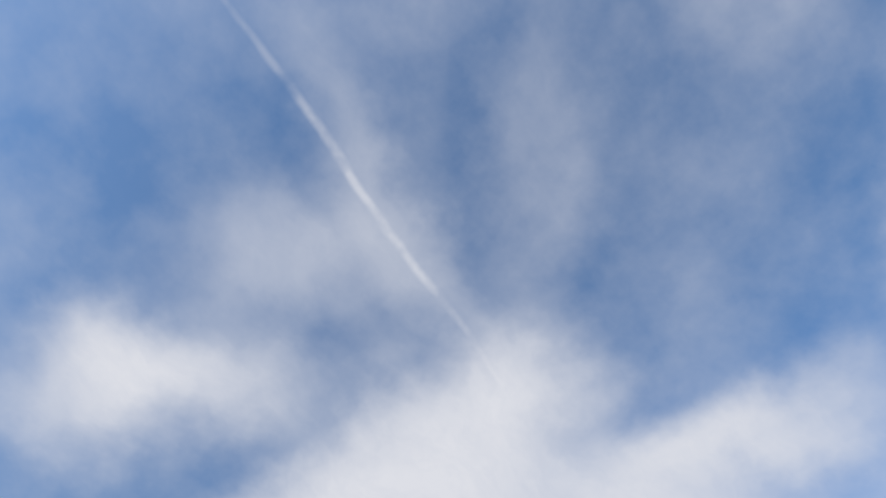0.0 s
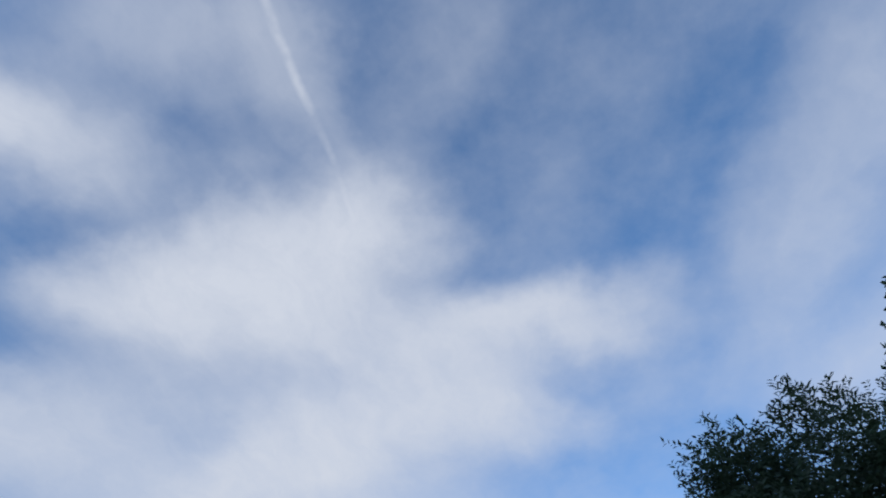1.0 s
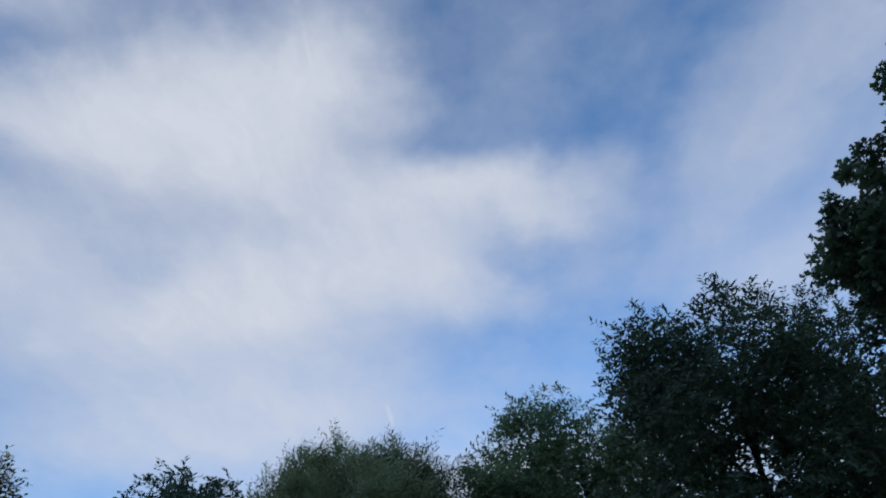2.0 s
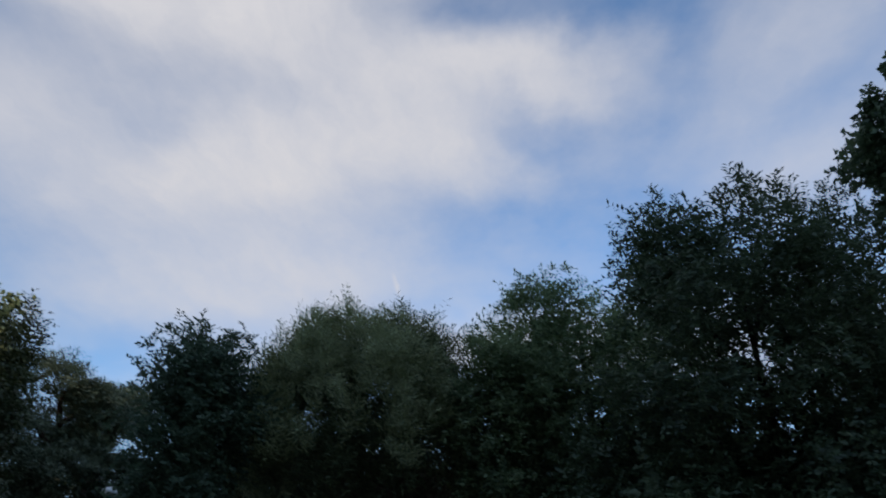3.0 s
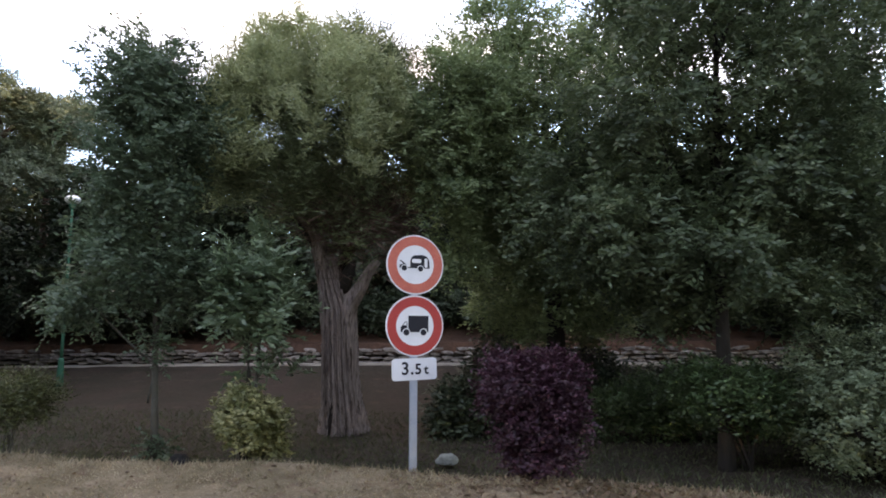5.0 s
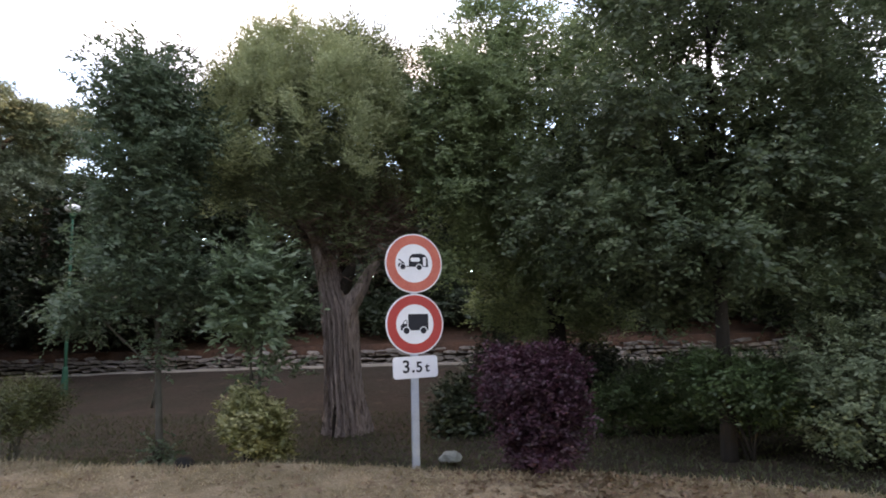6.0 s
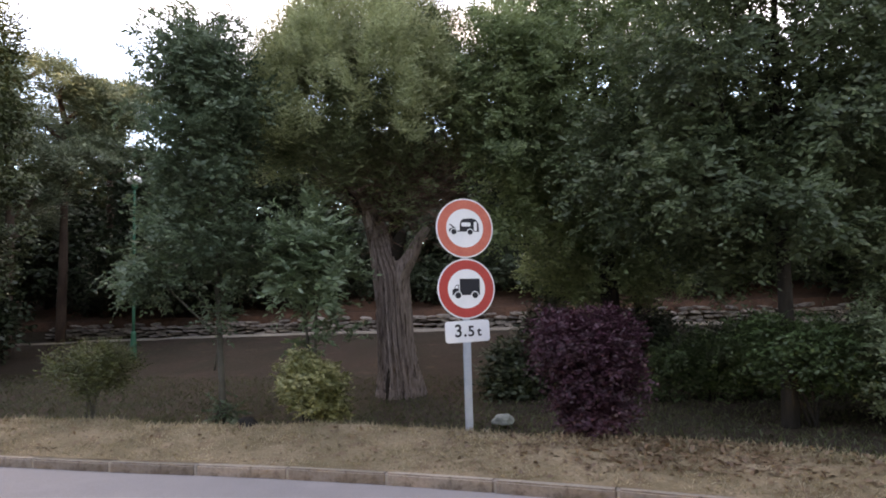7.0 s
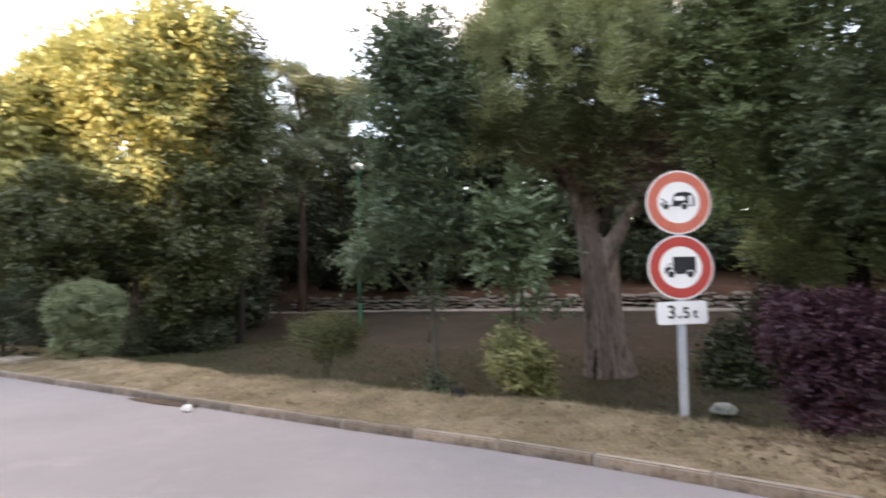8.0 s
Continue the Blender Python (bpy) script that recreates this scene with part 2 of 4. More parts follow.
ROCK = material("pale_rock", (0.30, 0.31, 0.28), (0.22, 0.23, 0.2), 0.9, grain=14, patch=4, bump=0.7, depth=0.02)
ROCK_DARK = material("dark_rock", (0.008, 0.008, 0.008), (0.012, 0.012, 0.011), 0.8, grain=14, patch=4, bump=0.7, depth=0.02)

# inner dark, outer pale: crown shade and sky light put into the greens
L_OLIVE_SHADE = leaf_material("shaded_olive_needles", (0.085, 0.115, 0.056), (0.22, 0.27, 0.135), glow=0.4)
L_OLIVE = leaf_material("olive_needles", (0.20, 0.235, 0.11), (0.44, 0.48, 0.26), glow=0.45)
L_ASH = leaf_material("ash_leaves", (0.031, 0.056, 0.028), (0.128, 0.176, 0.090))
# paler leaf green that holds the light from a gap of sky
L_ASH_SKYLIT = leaf_material("skylit_ash_leaves", (0.085, 0.138, 0.064), (0.31, 0.39, 0.19), glow=0.45)
L_ROBINIA = leaf_material("robinia_leaves", (0.042, 0.080, 0.048), (0.130, 0.188, 0.112))
L_SAPLING = leaf_material("sapling_leaves", (0.065, 0.120, 0.060), (0.21, 0.285, 0.170), rough=0.4)
# yellow raised past leaf green, putting low sunlight into the colour
L_PLANE_SUN = leaf_material("sunlit_plane_leaves", (0.28, 0.30, 0.12), (0.56, 0.54, 0.26), glow=0.3, clump=0.7)
L_PINE = leaf_material("pine_needles", (0.06, 0.088, 0.05), (0.23, 0.26, 0.165), glow=0.2, clump=0.9)
L_BUSH = leaf_material("euonymus_leaves", (0.085, 0.105, 0.032), (0.38, 0.37, 0.18), rough=0.4, clump=3)
L_MYRTLE = leaf_material("myrtle_leaves", (0.045, 0.062, 0.022), (0.10, 0.112, 0.040), clump=3)
L_PURPLE = leaf_material("purple_leaves", (0.040, 0.014, 0.025), (0.090, 0.029, 0.050), rough=0.5, clump=3)
L_HEDGE = leaf_material("clipped_leaves", (0.12, 0.165, 0.09), (0.23, 0.28, 0.165), clump=3)
L_UNDER = leaf_material("laurel_leaves", (0.032, 0.066, 0.026), (0.10, 0.165, 0.065), rough=0.4, clump=2)
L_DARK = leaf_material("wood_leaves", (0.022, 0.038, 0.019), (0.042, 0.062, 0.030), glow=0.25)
# dark leaf colour that stands for plane foliage in shade
L_PLANE_SHADE = leaf_material("plane_shade_leaves", (0.031, 0.047, 0.019), (0.080, 0.098, 0.038), glow=0.25)
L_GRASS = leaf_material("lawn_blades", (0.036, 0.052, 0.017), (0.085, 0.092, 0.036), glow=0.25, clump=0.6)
L_STRAW = leaf_material("straw_blades", (0.13, 0.115, 0.06), (0.48, 0.385, 0.26), glow=0.25, clump=1.6)


# ---- building blocks ----
def thing(name, x, y, z, label, category, group="", kind=""):
    ob = new(name)
    ob.location = (x, y, z)
    ob.empty_display_size = 0.2
    return tagged(ob, label, category, group, kind)


def mesh_object(name, verts, faces, mat, parent=None, smooth=False, label=""):
    me = bpy.data.meshes.new(name)
    me.from_pydata([tuple(v) for v in verts], [], [tuple(f) for f in faces])
    me.materials.append(mat)
    me.update()
    if smooth:
        me.shade_smooth()
    ob = new(name, me)
    ob.parent = parent
    return tagged(ob, label)


def part(name, bm, mat, parent=None, label="", smooth=False):
    me = bpy.data.meshes.new(name)
    bm.normal_update()
    bm.to_mesh(me)
    bm.free()
    me.materials.append(mat)
    if smooth:
        me.shade_smooth()
    ob = new(name, me)
    ob.parent = parent
    return tagged(ob, label)


def quads_object(name, quads, mat, parent=None, label=""):
    """One mesh of loose four-sided blades, quads: n x 4 x 3."""
    n = len(quads)
    me = bpy.data.meshes.new(name)
    me.vertices.add(4 * n)
    me.vertices.foreach_set("co", quads.astype(np.float32).ravel())
    me.loops.add(4 * n)
    me.loops.foreach_set("vertex_index", np.arange(4 * n, dtype=np.int32))
    me.polygons.add(n)
    me.polygons.foreach_set("loop_start", np.arange(0, 4 * n, 4, dtype=np.int32))
    me.update(calc_edges=True)
    me.materials.append(mat)
    ob = new(name, me)
    ob.parent = parent
    return tagged(ob, label)


def unit(v):
    return v / (np.linalg.norm(v, axis=-1, keepdims=True) + 1e-9)


def leaf_quads(base, way, up, length, width, fold=0.25):
    side = unit(np.cross(way, up))
    top = np.cross(side, way)
    length, width = np.asarray(length)[..., None], np.asarray(width)[..., None]
    mid = base + way * length * 0.45 + top * width * fold
    tip = base + way * length
    return np.stack([base, mid - side * width / 2, tip, mid + side * width / 2], -2).reshape(-1, 4, 3)


def foliage(lobes, clumps, twigs, leaflets, spread, twig, leaf, width, lift=0.1, inner=0.55, seed=0, outward=0.7, flat=0.0):
    """Clumps of leafy twigs in the outer shell of some ellipsoids (x, y, z, rx, ry, rz), as blades."""
    g = np.random.default_rng(seed)
    lobes = np.array(lobes, float)
    w = (lobes[:, 3] * lobes[:, 4] * lobes[:, 5]) ** (2 / 3)
    pick = g.choice(len(lobes), clumps, p=w / w.sum())
    d = unit(g.normal(size=(clumps, 3)))
    rad = inner + (1.04 - inner) * g.random(clumps) ** 0.6
    c = lobes[pick, :3] + d * lobes[pick, 3:] * rad[:, None]
    nrm = unit(d / lobes[pick, 3:])
    C, K, M = clumps, twigs, leaflets
    size = 0.6 + 0.8 * g.random((C, 1, 1))
    start = c[:, None, :] + np.clip(g.normal(size=(C, K, 3)), -1.5, 1.5) * spread * size * np.array([1, 1, 1 - 0.75 * flat])
    way = unit(nrm[:, None, :] * outward + g.normal(size=(C, K, 3)) * 0.55 * np.array([1, 1, 1 - 0.7 * flat]) + np.array([0, 0, lift]))
    s = np.linspace(0.1, 1, M)
    tl = twig * (0.7 + 0.6 * g.random((C, K)))
    droop = np.array([0, 0, -1.0])
    pos = start[:, :, None, :] + way[:, :, None, :] * (tl[:, :, None] * s)[..., None] + droop * (0.22 * tl[:, :, None] * s ** 2)[..., None] * (0 if lift > 0.5 else 1)
    side = unit(np.cross(way, np.array([0.05, 0.02, 1.0])))
    sign = np.where(np.arange(M) % 2, 1.0, -1.0)
    lw = unit(way[:, :, None, :] * 0.55 + side[:, :, None, :] * sign[None, None, :, None] * (0.9 if M > 1 else 0.2) + g.normal(size=(C, K, M, 3)) * 0.28)
    up = unit(np.array([0, 0, 0.75]) + g.normal(size=(C, K, M, 3)) * 0.42 + nrm[:, None, None, :] * 0.85)
    ln = leaf * (0.7 + 0.6 * g.random((C, K, M)))
    return leaf_quads(pos, lw, up, ln, ln * width)


def tube(path, radii, sides=12, rough=0.0, seed=0, ribs=0, rib_depth=0.0, steps=3):
    """A tapered, slightly uneven limb along a path, as vertices and faces."""
    g = np.random.default_rng(seed)
    path = np.array(path, float)
    t = np.linspace(0, len(path) - 1, max(len(path) * steps, 6))
    pts = np.stack([np.interp(t, range(len(path)), path[:, k]) for k in range(3)], 1)
    for _ in range(2):
        pts[1:-1] = (pts[:-2] + 2 * pts[1:-1] + pts[2:]) / 4
    rad = np.interp(t, range(len(path)), radii)
    tang = unit(np.gradient(pts, axis=0))
    ref = np.array([0.0, 1.0, 0.0]) if abs(tang[0][1]) < 0.9 else np.array([1.0, 0, 0])
    a = unit(np.cross(tang, ref))
    b = np.cross(tang, a)
    ang = np.linspace(0, 2 * np.pi, sides, endpoint=False)
    wave = np.ones((1, sides))
    if ribs:
        sway = np.cumsum(g.normal(size=len(pts)) * 0.5 * (3 / steps) ** 0.5)[:, None]
        wave = 1 + rib_depth * (np.abs(np.sin(ang * ribs / 2 + sway)) - 0.6) + 0.5 * rib_depth * np.sin(ang * round(ribs * 0.45) + 0.6 * sway)
    lump = 1 + rough * g.normal(size=(len(pts), sides))
    ring = (np.cos(ang)[None, :, None] * a[:, None, :] + np.sin(ang)[None, :, None] * b[:, None, :]) * (rad[:, None] * wave * lump)[..., None]
    v = (pts[:, None, :] + ring).reshape(-1, 3)
    n = len(pts)
    f = [(i * sides + j, i * sides + (j + 1) % sides, (i + 1) * sides + (j + 1) % sides, (i + 1) * sides + j) for i in range(n - 1) for j in range(sides)]
    f += [tuple(range(sides))[::-1], tuple((n - 1) * sides + j for j in range(sides))]
    return v, f


def limb(name, parent, mat, path, radii, **kw):
    v, f = tube(path, radii, **kw)
    return mesh_object(name, v, f, mat, parent, smooth=True)


def box(bm, x0, x1, y0, y1, z0, z1, bevel=0.0):
    m = Matrix.Translation(((x0 + x1) / 2, (y0 + y1) / 2, (z0 + z1) / 2)) @ Matrix.Diagonal((x1 - x0, y1 - y0, z1 - z0, 1))
    r = bmesh.ops.create_cube(bm, size=1, matrix=m)
    if bevel:
        edges = list({e for v in r["verts"] for e in v.link_edges})
        bmesh.ops.bevel(bm, geom=edges, offset=bevel, segments=2, affect="EDGES")


def slab(bm, outline, y0, y1):
    """An outline in x and z, from y0 to y1."""
    a = [bm.verts.new((x, y0, z)) for x, z in outline]
    b = [bm.verts.new((x, y1, z)) for x, z in outline]
    bm.faces.new(a)
    bm.faces.new(b[::-1])
    for i in range(len(a)):
        j = (i + 1) % len(a)
        bm.faces.new((a[j], a[i], b[i], b[j]))


def polar(az, dist):
    return dist * math.sin(radians(az)), dist * math.cos(radians(az))


# ---- the ground ----
def kerb_y(x):
    if x < -4.5:
        return 5.56 + (-4.5 - x) * 0.065
    if x < 3:
        return 5.56 - 0.020 * (x + 4.5) ** 2
    return 5.56 - 0.020 * 7.5 ** 2 - 0.30 * (x - 3)


def smooth(a, b, t):
    t = min(max((t - a) / (b - a), 0), 1)
    return t * t * (3 - 2 * t)


def back_y(x):
    return kerb_y(x) + 1.27 + (0.12 * math.sin(x * 1.7) + 0.06 * math.sin(x * 4.1 + 1)) + max(0, -9 - x) * 0.10 - 0.17 * smooth(-2.0, 1.5, x)


def ground_z(x, y):
    d = y - back_y(x)
    if y < kerb_y(x) + 0.3:
        return -0.08
    z = 0.02 + 0.14 * smooth(1.0, 4.5, d) + 0.62 * smooth(4.0, 11.0, d)
    z += 0.62 * smooth(18.7, 18.9, y) + 2.6 * smooth(19.0, 25.0, y) + 1.5 * smooth(25, 60, y)
    z += 0.035 * noise.noise((x * 0.9, y * 0.9, 0)) + 0.12 * smooth(19, 21, y) * noise.noise((x * 0.6, y * 0.6, 4))
    return z


def build_ground():
    xs = np.concatenate([[-900, -400, -200, -100, -60, -40], np.arange(-30, 16.1, 0.5), [20, 26, 40, 60, 100, 200, 400, 900]])
    ys = np.concatenate([[-900, -400, -200, -100, -50, -20, -8, -2, 1, 3, 4], np.arange(4.5, 11, 0.25), np.arange(11, 18.5, 0.5), [18.5, 18.7, 18.8, 18.9, 19.1, 19.5, 20, 21, 22, 23, 24, 25, 27, 30, 35, 45, 60, 100, 200, 400, 900]])
    v = [(x, y, ground_z(x, y)) for y in ys for x in xs]
    n = len(xs)
    f = [(j * n + i, j * n + i + 1, (j + 1) * n + i + 1, (j + 1) * n + i) for j in range(len(ys) - 1) for i in range(n - 1)]
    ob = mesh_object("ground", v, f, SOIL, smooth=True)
    ob.data.materials.append(EARTH)
    for p in ob.data.polygons:
        if p.center[1] > 18.75:
            p.material_index = 1
    tagged(ob, "dark shaded lawn rising to a reddish earth bank", "ground", kind="structure")


build_ground()


def build_road():
    xs = np.concatenate([np.arange(-60, -20, 4), np.arange(-20, 12, 0.5), np.arange(12, 44, 4)])
    v, f = [], []
    for x in xs:
        for y in (kerb_y(x) + 0.02, kerb_y(x) - 0.25, kerb_y(x) - 1.2, -2.0 + 0.0 * x, -6.5):
            y = min(y, kerb_y(x) + 0.02)
            v.append((x, y, 0.0 - (0.015 if abs(y - kerb_y(x) + 0.25) > 0.02 and y > kerb_y(x) - 0.3 else 0) + 0.035 + 0.02 * smooth(0, 3, kerb_y(x) - y)))
    for i in range(len(xs) - 1):
        for k in range(4):
            f.append((i * 5 + k, i * 5 + k + 1, (i + 1) * 5 + k + 1, (i + 1) * 5 + k))
    tagged(mesh_object("road", v, f, ASPHALT, smooth=True), "pale grey worn asphalt road", "road", kind="structure")


build_road()


def build_verge():
    xs = np.arange(-42, 22, 0.2)
    rows = 12
    v, f = [], []
    for x in xs:
        k, b = kerb_y(x) + 0.06, back_y(x)
        for r in range(rows):
            s = r / (rows - 1)
            y = k + (b + 0.35 - k) * s
            z = 0.126 + 0.12 * smooth(0, 0.75, s) - 0.30 * smooth(0.82, 1.0, s)
            z += 0.045 * noise.noise((x * 2.3, y * 2.3, 1)) * smooth(0, 0.2, s) + 0.02 * noise.noise((x * 6, y * 6, 3)) * smooth(0, 0.2, s)
            v.append((x, y, z))
    for i in range(len(xs) - 1):
        for r in range(rows - 1):
            a = i * rows + r
            f.append((a, a + rows, a + rows + 1, a + 1))
    tagged(mesh_object("verge", v, f, STRAW, smooth=True), "strip of dry mown grass behind the kerb", "verge", kind="structure")


def verge_z(x, y):
    k, b = kerb_y(x) + 0.06, back_y(x)
    s = (y - k) / (b + 0.35 - k)
    return 0.126 + 0.12 * smooth(0, 0.75, s) - 0.30 * smooth(0.82, 1.0, s)


build_verge()


def blades(n, x0, x1, ylow, yhigh, zfun, height, width, seed, lean=0.6, near=1.0):
    g = np.random.default_rng(seed)
    x = x0 + (x1 - x0) * g.random(n)
    lo, hi = np.array([ylow(a) for a in x]), np.array([yhigh(a) for a in x])
    y = lo + (hi - lo) * g.random(n) ** near
    z = np.array([zfun(a, b) for a, b in zip(x, y)]) - 0.01
    base = np.stack([x, y, z], 1)
    way = unit(np.stack([g.normal(size=n) * lean, g.normal(size=n) * lean, np.ones(n)], 1))
    up = unit(g.normal(size=(n, 3)) * np.array([1, 1, 0.1]))
    ln = height * (0.4 + 1.0 * g.random(n))
    return leaf_quads(base, way, up, ln, width * (0.7 + 0.6 * g.random(n)), 0.1)


tagged(quads_object("dry_grass", blades(42000, -20, 6, lambda x: kerb_y(x) + 0.10, lambda x: back_y(x) + 0.1, verge_z, 0.05, 0.008, 11, 1.3), L_STRAW), "short straw-coloured dry grass", "grass", kind="stuff")
tagged(quads_object("verge_edge_grass", blades(9000, -20, 6, lambda x: back_y(x) - 0.25, lambda x: back_y(x) + 0.15, verge_z, 0.075, 0.008, 12, 0.6), L_STRAW), "longer dry grass along the verge's edge", "grass", kind="stuff")
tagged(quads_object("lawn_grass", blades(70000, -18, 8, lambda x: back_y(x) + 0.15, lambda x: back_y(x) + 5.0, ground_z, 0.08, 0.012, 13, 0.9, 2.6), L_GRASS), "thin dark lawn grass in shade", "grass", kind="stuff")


# ---- trees ----
def tree(name, x, y, label, category="tree", z=None, group=""):
    return thing(name, x, y, ground_z(x, y) if z is None else z, label, category, group)


def jagged(lobes, seed, extra=10, size=0.35):
    """More, smaller lobes on the outside of the given ones, for an uneven outline."""
    g = np.random.default_rng(seed)
    out = list(lobes)
    for _ in range(extra):
        l = lobes[g.integers(len(lobes))]
        d = unit(g.normal(size=3))
        d[2] = abs(d[2]) * 0.8 + d[2] * 0.2
        r = size * (0.6 + 0.8 * g.random())
        out.append((l[0] + d[0] * l[3] * 0.82, l[1] + d[1] * l[4] * 0.82, l[2] + d[2] * l[5] * 0.82, r * l[3], r * l[4], r * l[5] * 1.1))
    return out


def bunched(lobes, n, size, seed, thin=None):
    """Each lobe broken into smaller bunches, with recesses between them; thin: heights between which most are left out."""
    g = np.random.default_rng(seed)
    out = []
    for l in lobes:
        for _ in range(max(4, round(n * (l[3] * l[5]) / size))):
            d = unit(g.normal(size=3))
            k = min(size, 0.75 * min(l[3:])) * (0.75 + 0.5 * g.random())
            r = 0.45 + 0.55 * g.random() ** 0.5
            b = (l[0] + d[0] * (l[3] - 0.5 * k) * r, l[1] + d[1] * (l[4] - 0.5 * k) * r, l[2] + d[2] * (l[5] - 0.5 * k) * r, k, k, k * 0.9)
            if thin and thin[0] < b[2] < thin[1] and g.random() < 0.55:
                continue
            out.append(b)
    return out


def old_tree():
    x, y = polar(-16.8, 10.55)
    t = tree("old_cypress", x, y, "old furrowed tree with a forked trunk and feathery olive-green crown")
    limb("trunk", t, BARK, [(0.05, 0, -0.15), (0.03, 0, 0.12), (0.0, 0, 0.45), (-0.03, 0, 0.9), (-0.05, 0, 1.5), (-0.08, 0, 1.95), (-0.22, 0, 2.45), (-0.34, 0, 2.85)], [0.43, 0.355, 0.295, 0.27, 0.265, 0.27, 0.20, 0.145], sides=160, rough=0.022, ribs=42, rib_depth=0.17, seed=3, steps=8)
    limb("limb", t, BARK, [(-0.27, 0, 2.55), (-0.43, 0, 3.07), (-0.62, -0.05, 3.45), (-1.05, -0.1, 4.1), (-1.4, 0, 4.9)], [0.17, 0.13, 0.10, 0.07, 0.03], sides=36, rough=0.03, ribs=9, rib_depth=0.16, seed=4)
    limb("limb", t, BARK, [(0.02, -0.06, 1.72), (0.12, -0.10, 2.04), (0.33, -0.14, 2.28), (0.44, -0.15, 2.52), (0.62, -0.15, 2.74)], [0.16, 0.135, 0.105, 0.075, 0.06], sides=36, rough=0.04, ribs=9, rib_depth=0.18, seed=5)
    limb("limb", t, BARK_DARK, [(-0.20, 0.1, 2.3), (-0.02, 0.25, 2.9), (0.12, 0.4, 4.2), (0.3, 0.4, 5.4)], [0.15, 0.11, 0.08, 0.04], sides=14, rough=0.03, seed=6)
    limb("limb", t, BARK_DARK, [(-0.4, 0, 2.9), (-0.6, -0.1, 3.2), (-0.85, -0.15, 3.5), (-1.1, -0.1, 3.95)], [0.07, 0.05, 0.035, 0.015], sides=10, rough=0.03, seed=7)
    limb("stub", t, BARK_DARK, [(0.02, -0.06, 2.25), (0.14, -0.16, 2.55), (0.22, -0.20, 2.72)], [0.09, 0.10, 0.05], sides=14, rough=0.10, seed=8)
    limb("stub", t, BARK, [(-0.28, -0.1, 2.55), (-0.36, -0.2, 2.85), (-0.40, -0.22, 3.0)], [0.07, 0.06, 0.03], sides=14, rough=0.08, seed=10)
    # a cavity at the foot, its shade painted as a solid dark strip
    limb("hollow", t, HOLLOW_SHADE, [(-0.10, -0.335, -0.1), (-0.08, -0.295, 0.25), (-0.06, -0.235, 0.62)], [0.05, 0.045, 0.012], sides=10, seed=9)
    lobes = [(-0.9, 0, 4.6, 1.3, 1.4, 1.0), (0.5, 0.1, 4.6, 1.2, 1.4, 1.1), (-0.3, 0.1, 5.4, 1.4, 1.4, 1.4), (0.35, 0, 5.9, 0.9, 0.9, 1.05), (-1.2, 0, 5.4, 0.9, 1.0, 1.0), (0.95, 0, 5.4, 0.85, 0.9, 0.9), (-0.3, -0.5, 3.9, 1.2, 0.9, 0.6), (1.25, 0.1, 4.6, 0.6, 0.9, 0.7), (1.15, 0.2, 5.1, 0.6, 0.8, 0.6)]
    lobes += [(-1.75, 0, 5.1, 0.7, 0.8, 0.85), (-1.65, 0.1, 6.1, 0.6, 0.7, 0.7), (-1.0, 0.1, 6.2, 0.6, 0.7, 0.6), (-2.0, 0.2, 4.5, 0.7, 0.8, 0.7), (-2.35, 0.3, 5.2, 0.6, 0.7, 0.85), (-2.1, 0.2, 6.0, 0.5, 0.6, 0.5), (1.55, 0.1, 5.3, 0.5, 0.7, 0.55), (0.1, 0, 6.3, 0.8, 0.8, 0.7), (0.95, 0, 5.9, 0.6, 0.8, 0.5)]
    lobes += [(0.28, -0.28, 2.42, 0.20, 0.16, 0.28), (-0.55, -0.35, 3.45, 0.9, 0.7, 0.4), (0.45, -0.2, 3.4, 0.8, 0.8, 0.5), (-1.7, 0, 3.95, 0.85, 0.8, 0.55), (-2.3, 0.1, 4.6, 0.6, 0.7, 0.6)]
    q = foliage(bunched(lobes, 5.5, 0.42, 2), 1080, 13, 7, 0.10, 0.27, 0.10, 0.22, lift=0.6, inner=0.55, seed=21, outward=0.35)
    quads_object("crown", q, L_OLIVE_SHADE, t)
    # upright outer shoots, coloured paler for the sky light on the crown
    g = np.random.default_rng(4)
    plumes = []
    for _ in range(230):
        d = unit(g.normal(size=3))
        d[2] = d[2] if d[2] > -0.2 else -d[2]
        if d[1] > 0.7:
            continue
        k = 0.13 + 0.09 * g.random()
        side = 1 - 0.16 * max(d[0], 0)
        plumes.append((-0.4 + 2.0 * d[0] * side, -0.1 + 1.75 * d[1], 4.55 + 1.95 * d[2] * side - 0.45 * g.random() ** 2, k, k, 0.36 + 0.3 * g.random()))
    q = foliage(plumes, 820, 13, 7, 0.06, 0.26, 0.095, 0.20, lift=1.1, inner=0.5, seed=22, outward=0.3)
    quads_object("skylit_plumes", q, L_OLIVE, t, "feathery upright shoots, paled as by sky light")
    twigs = foliage([(0.25, 0, 3.25, 0.75, 0.5, 0.45), (-0.35, 0, 3.6, 0.9, 0.6, 0.4), (0.75, 0, 3.6, 0.6, 0.5, 0.45)], 150, 9, 3, 0.12, 0.3, 0.34, 0.035, lift=0.3, inner=0.1, seed=23, outward=0.4)
    quads_object("twig_tangle", twigs, TWIG, t, "tangle of bare reddish-brown twigs")


old_tree()


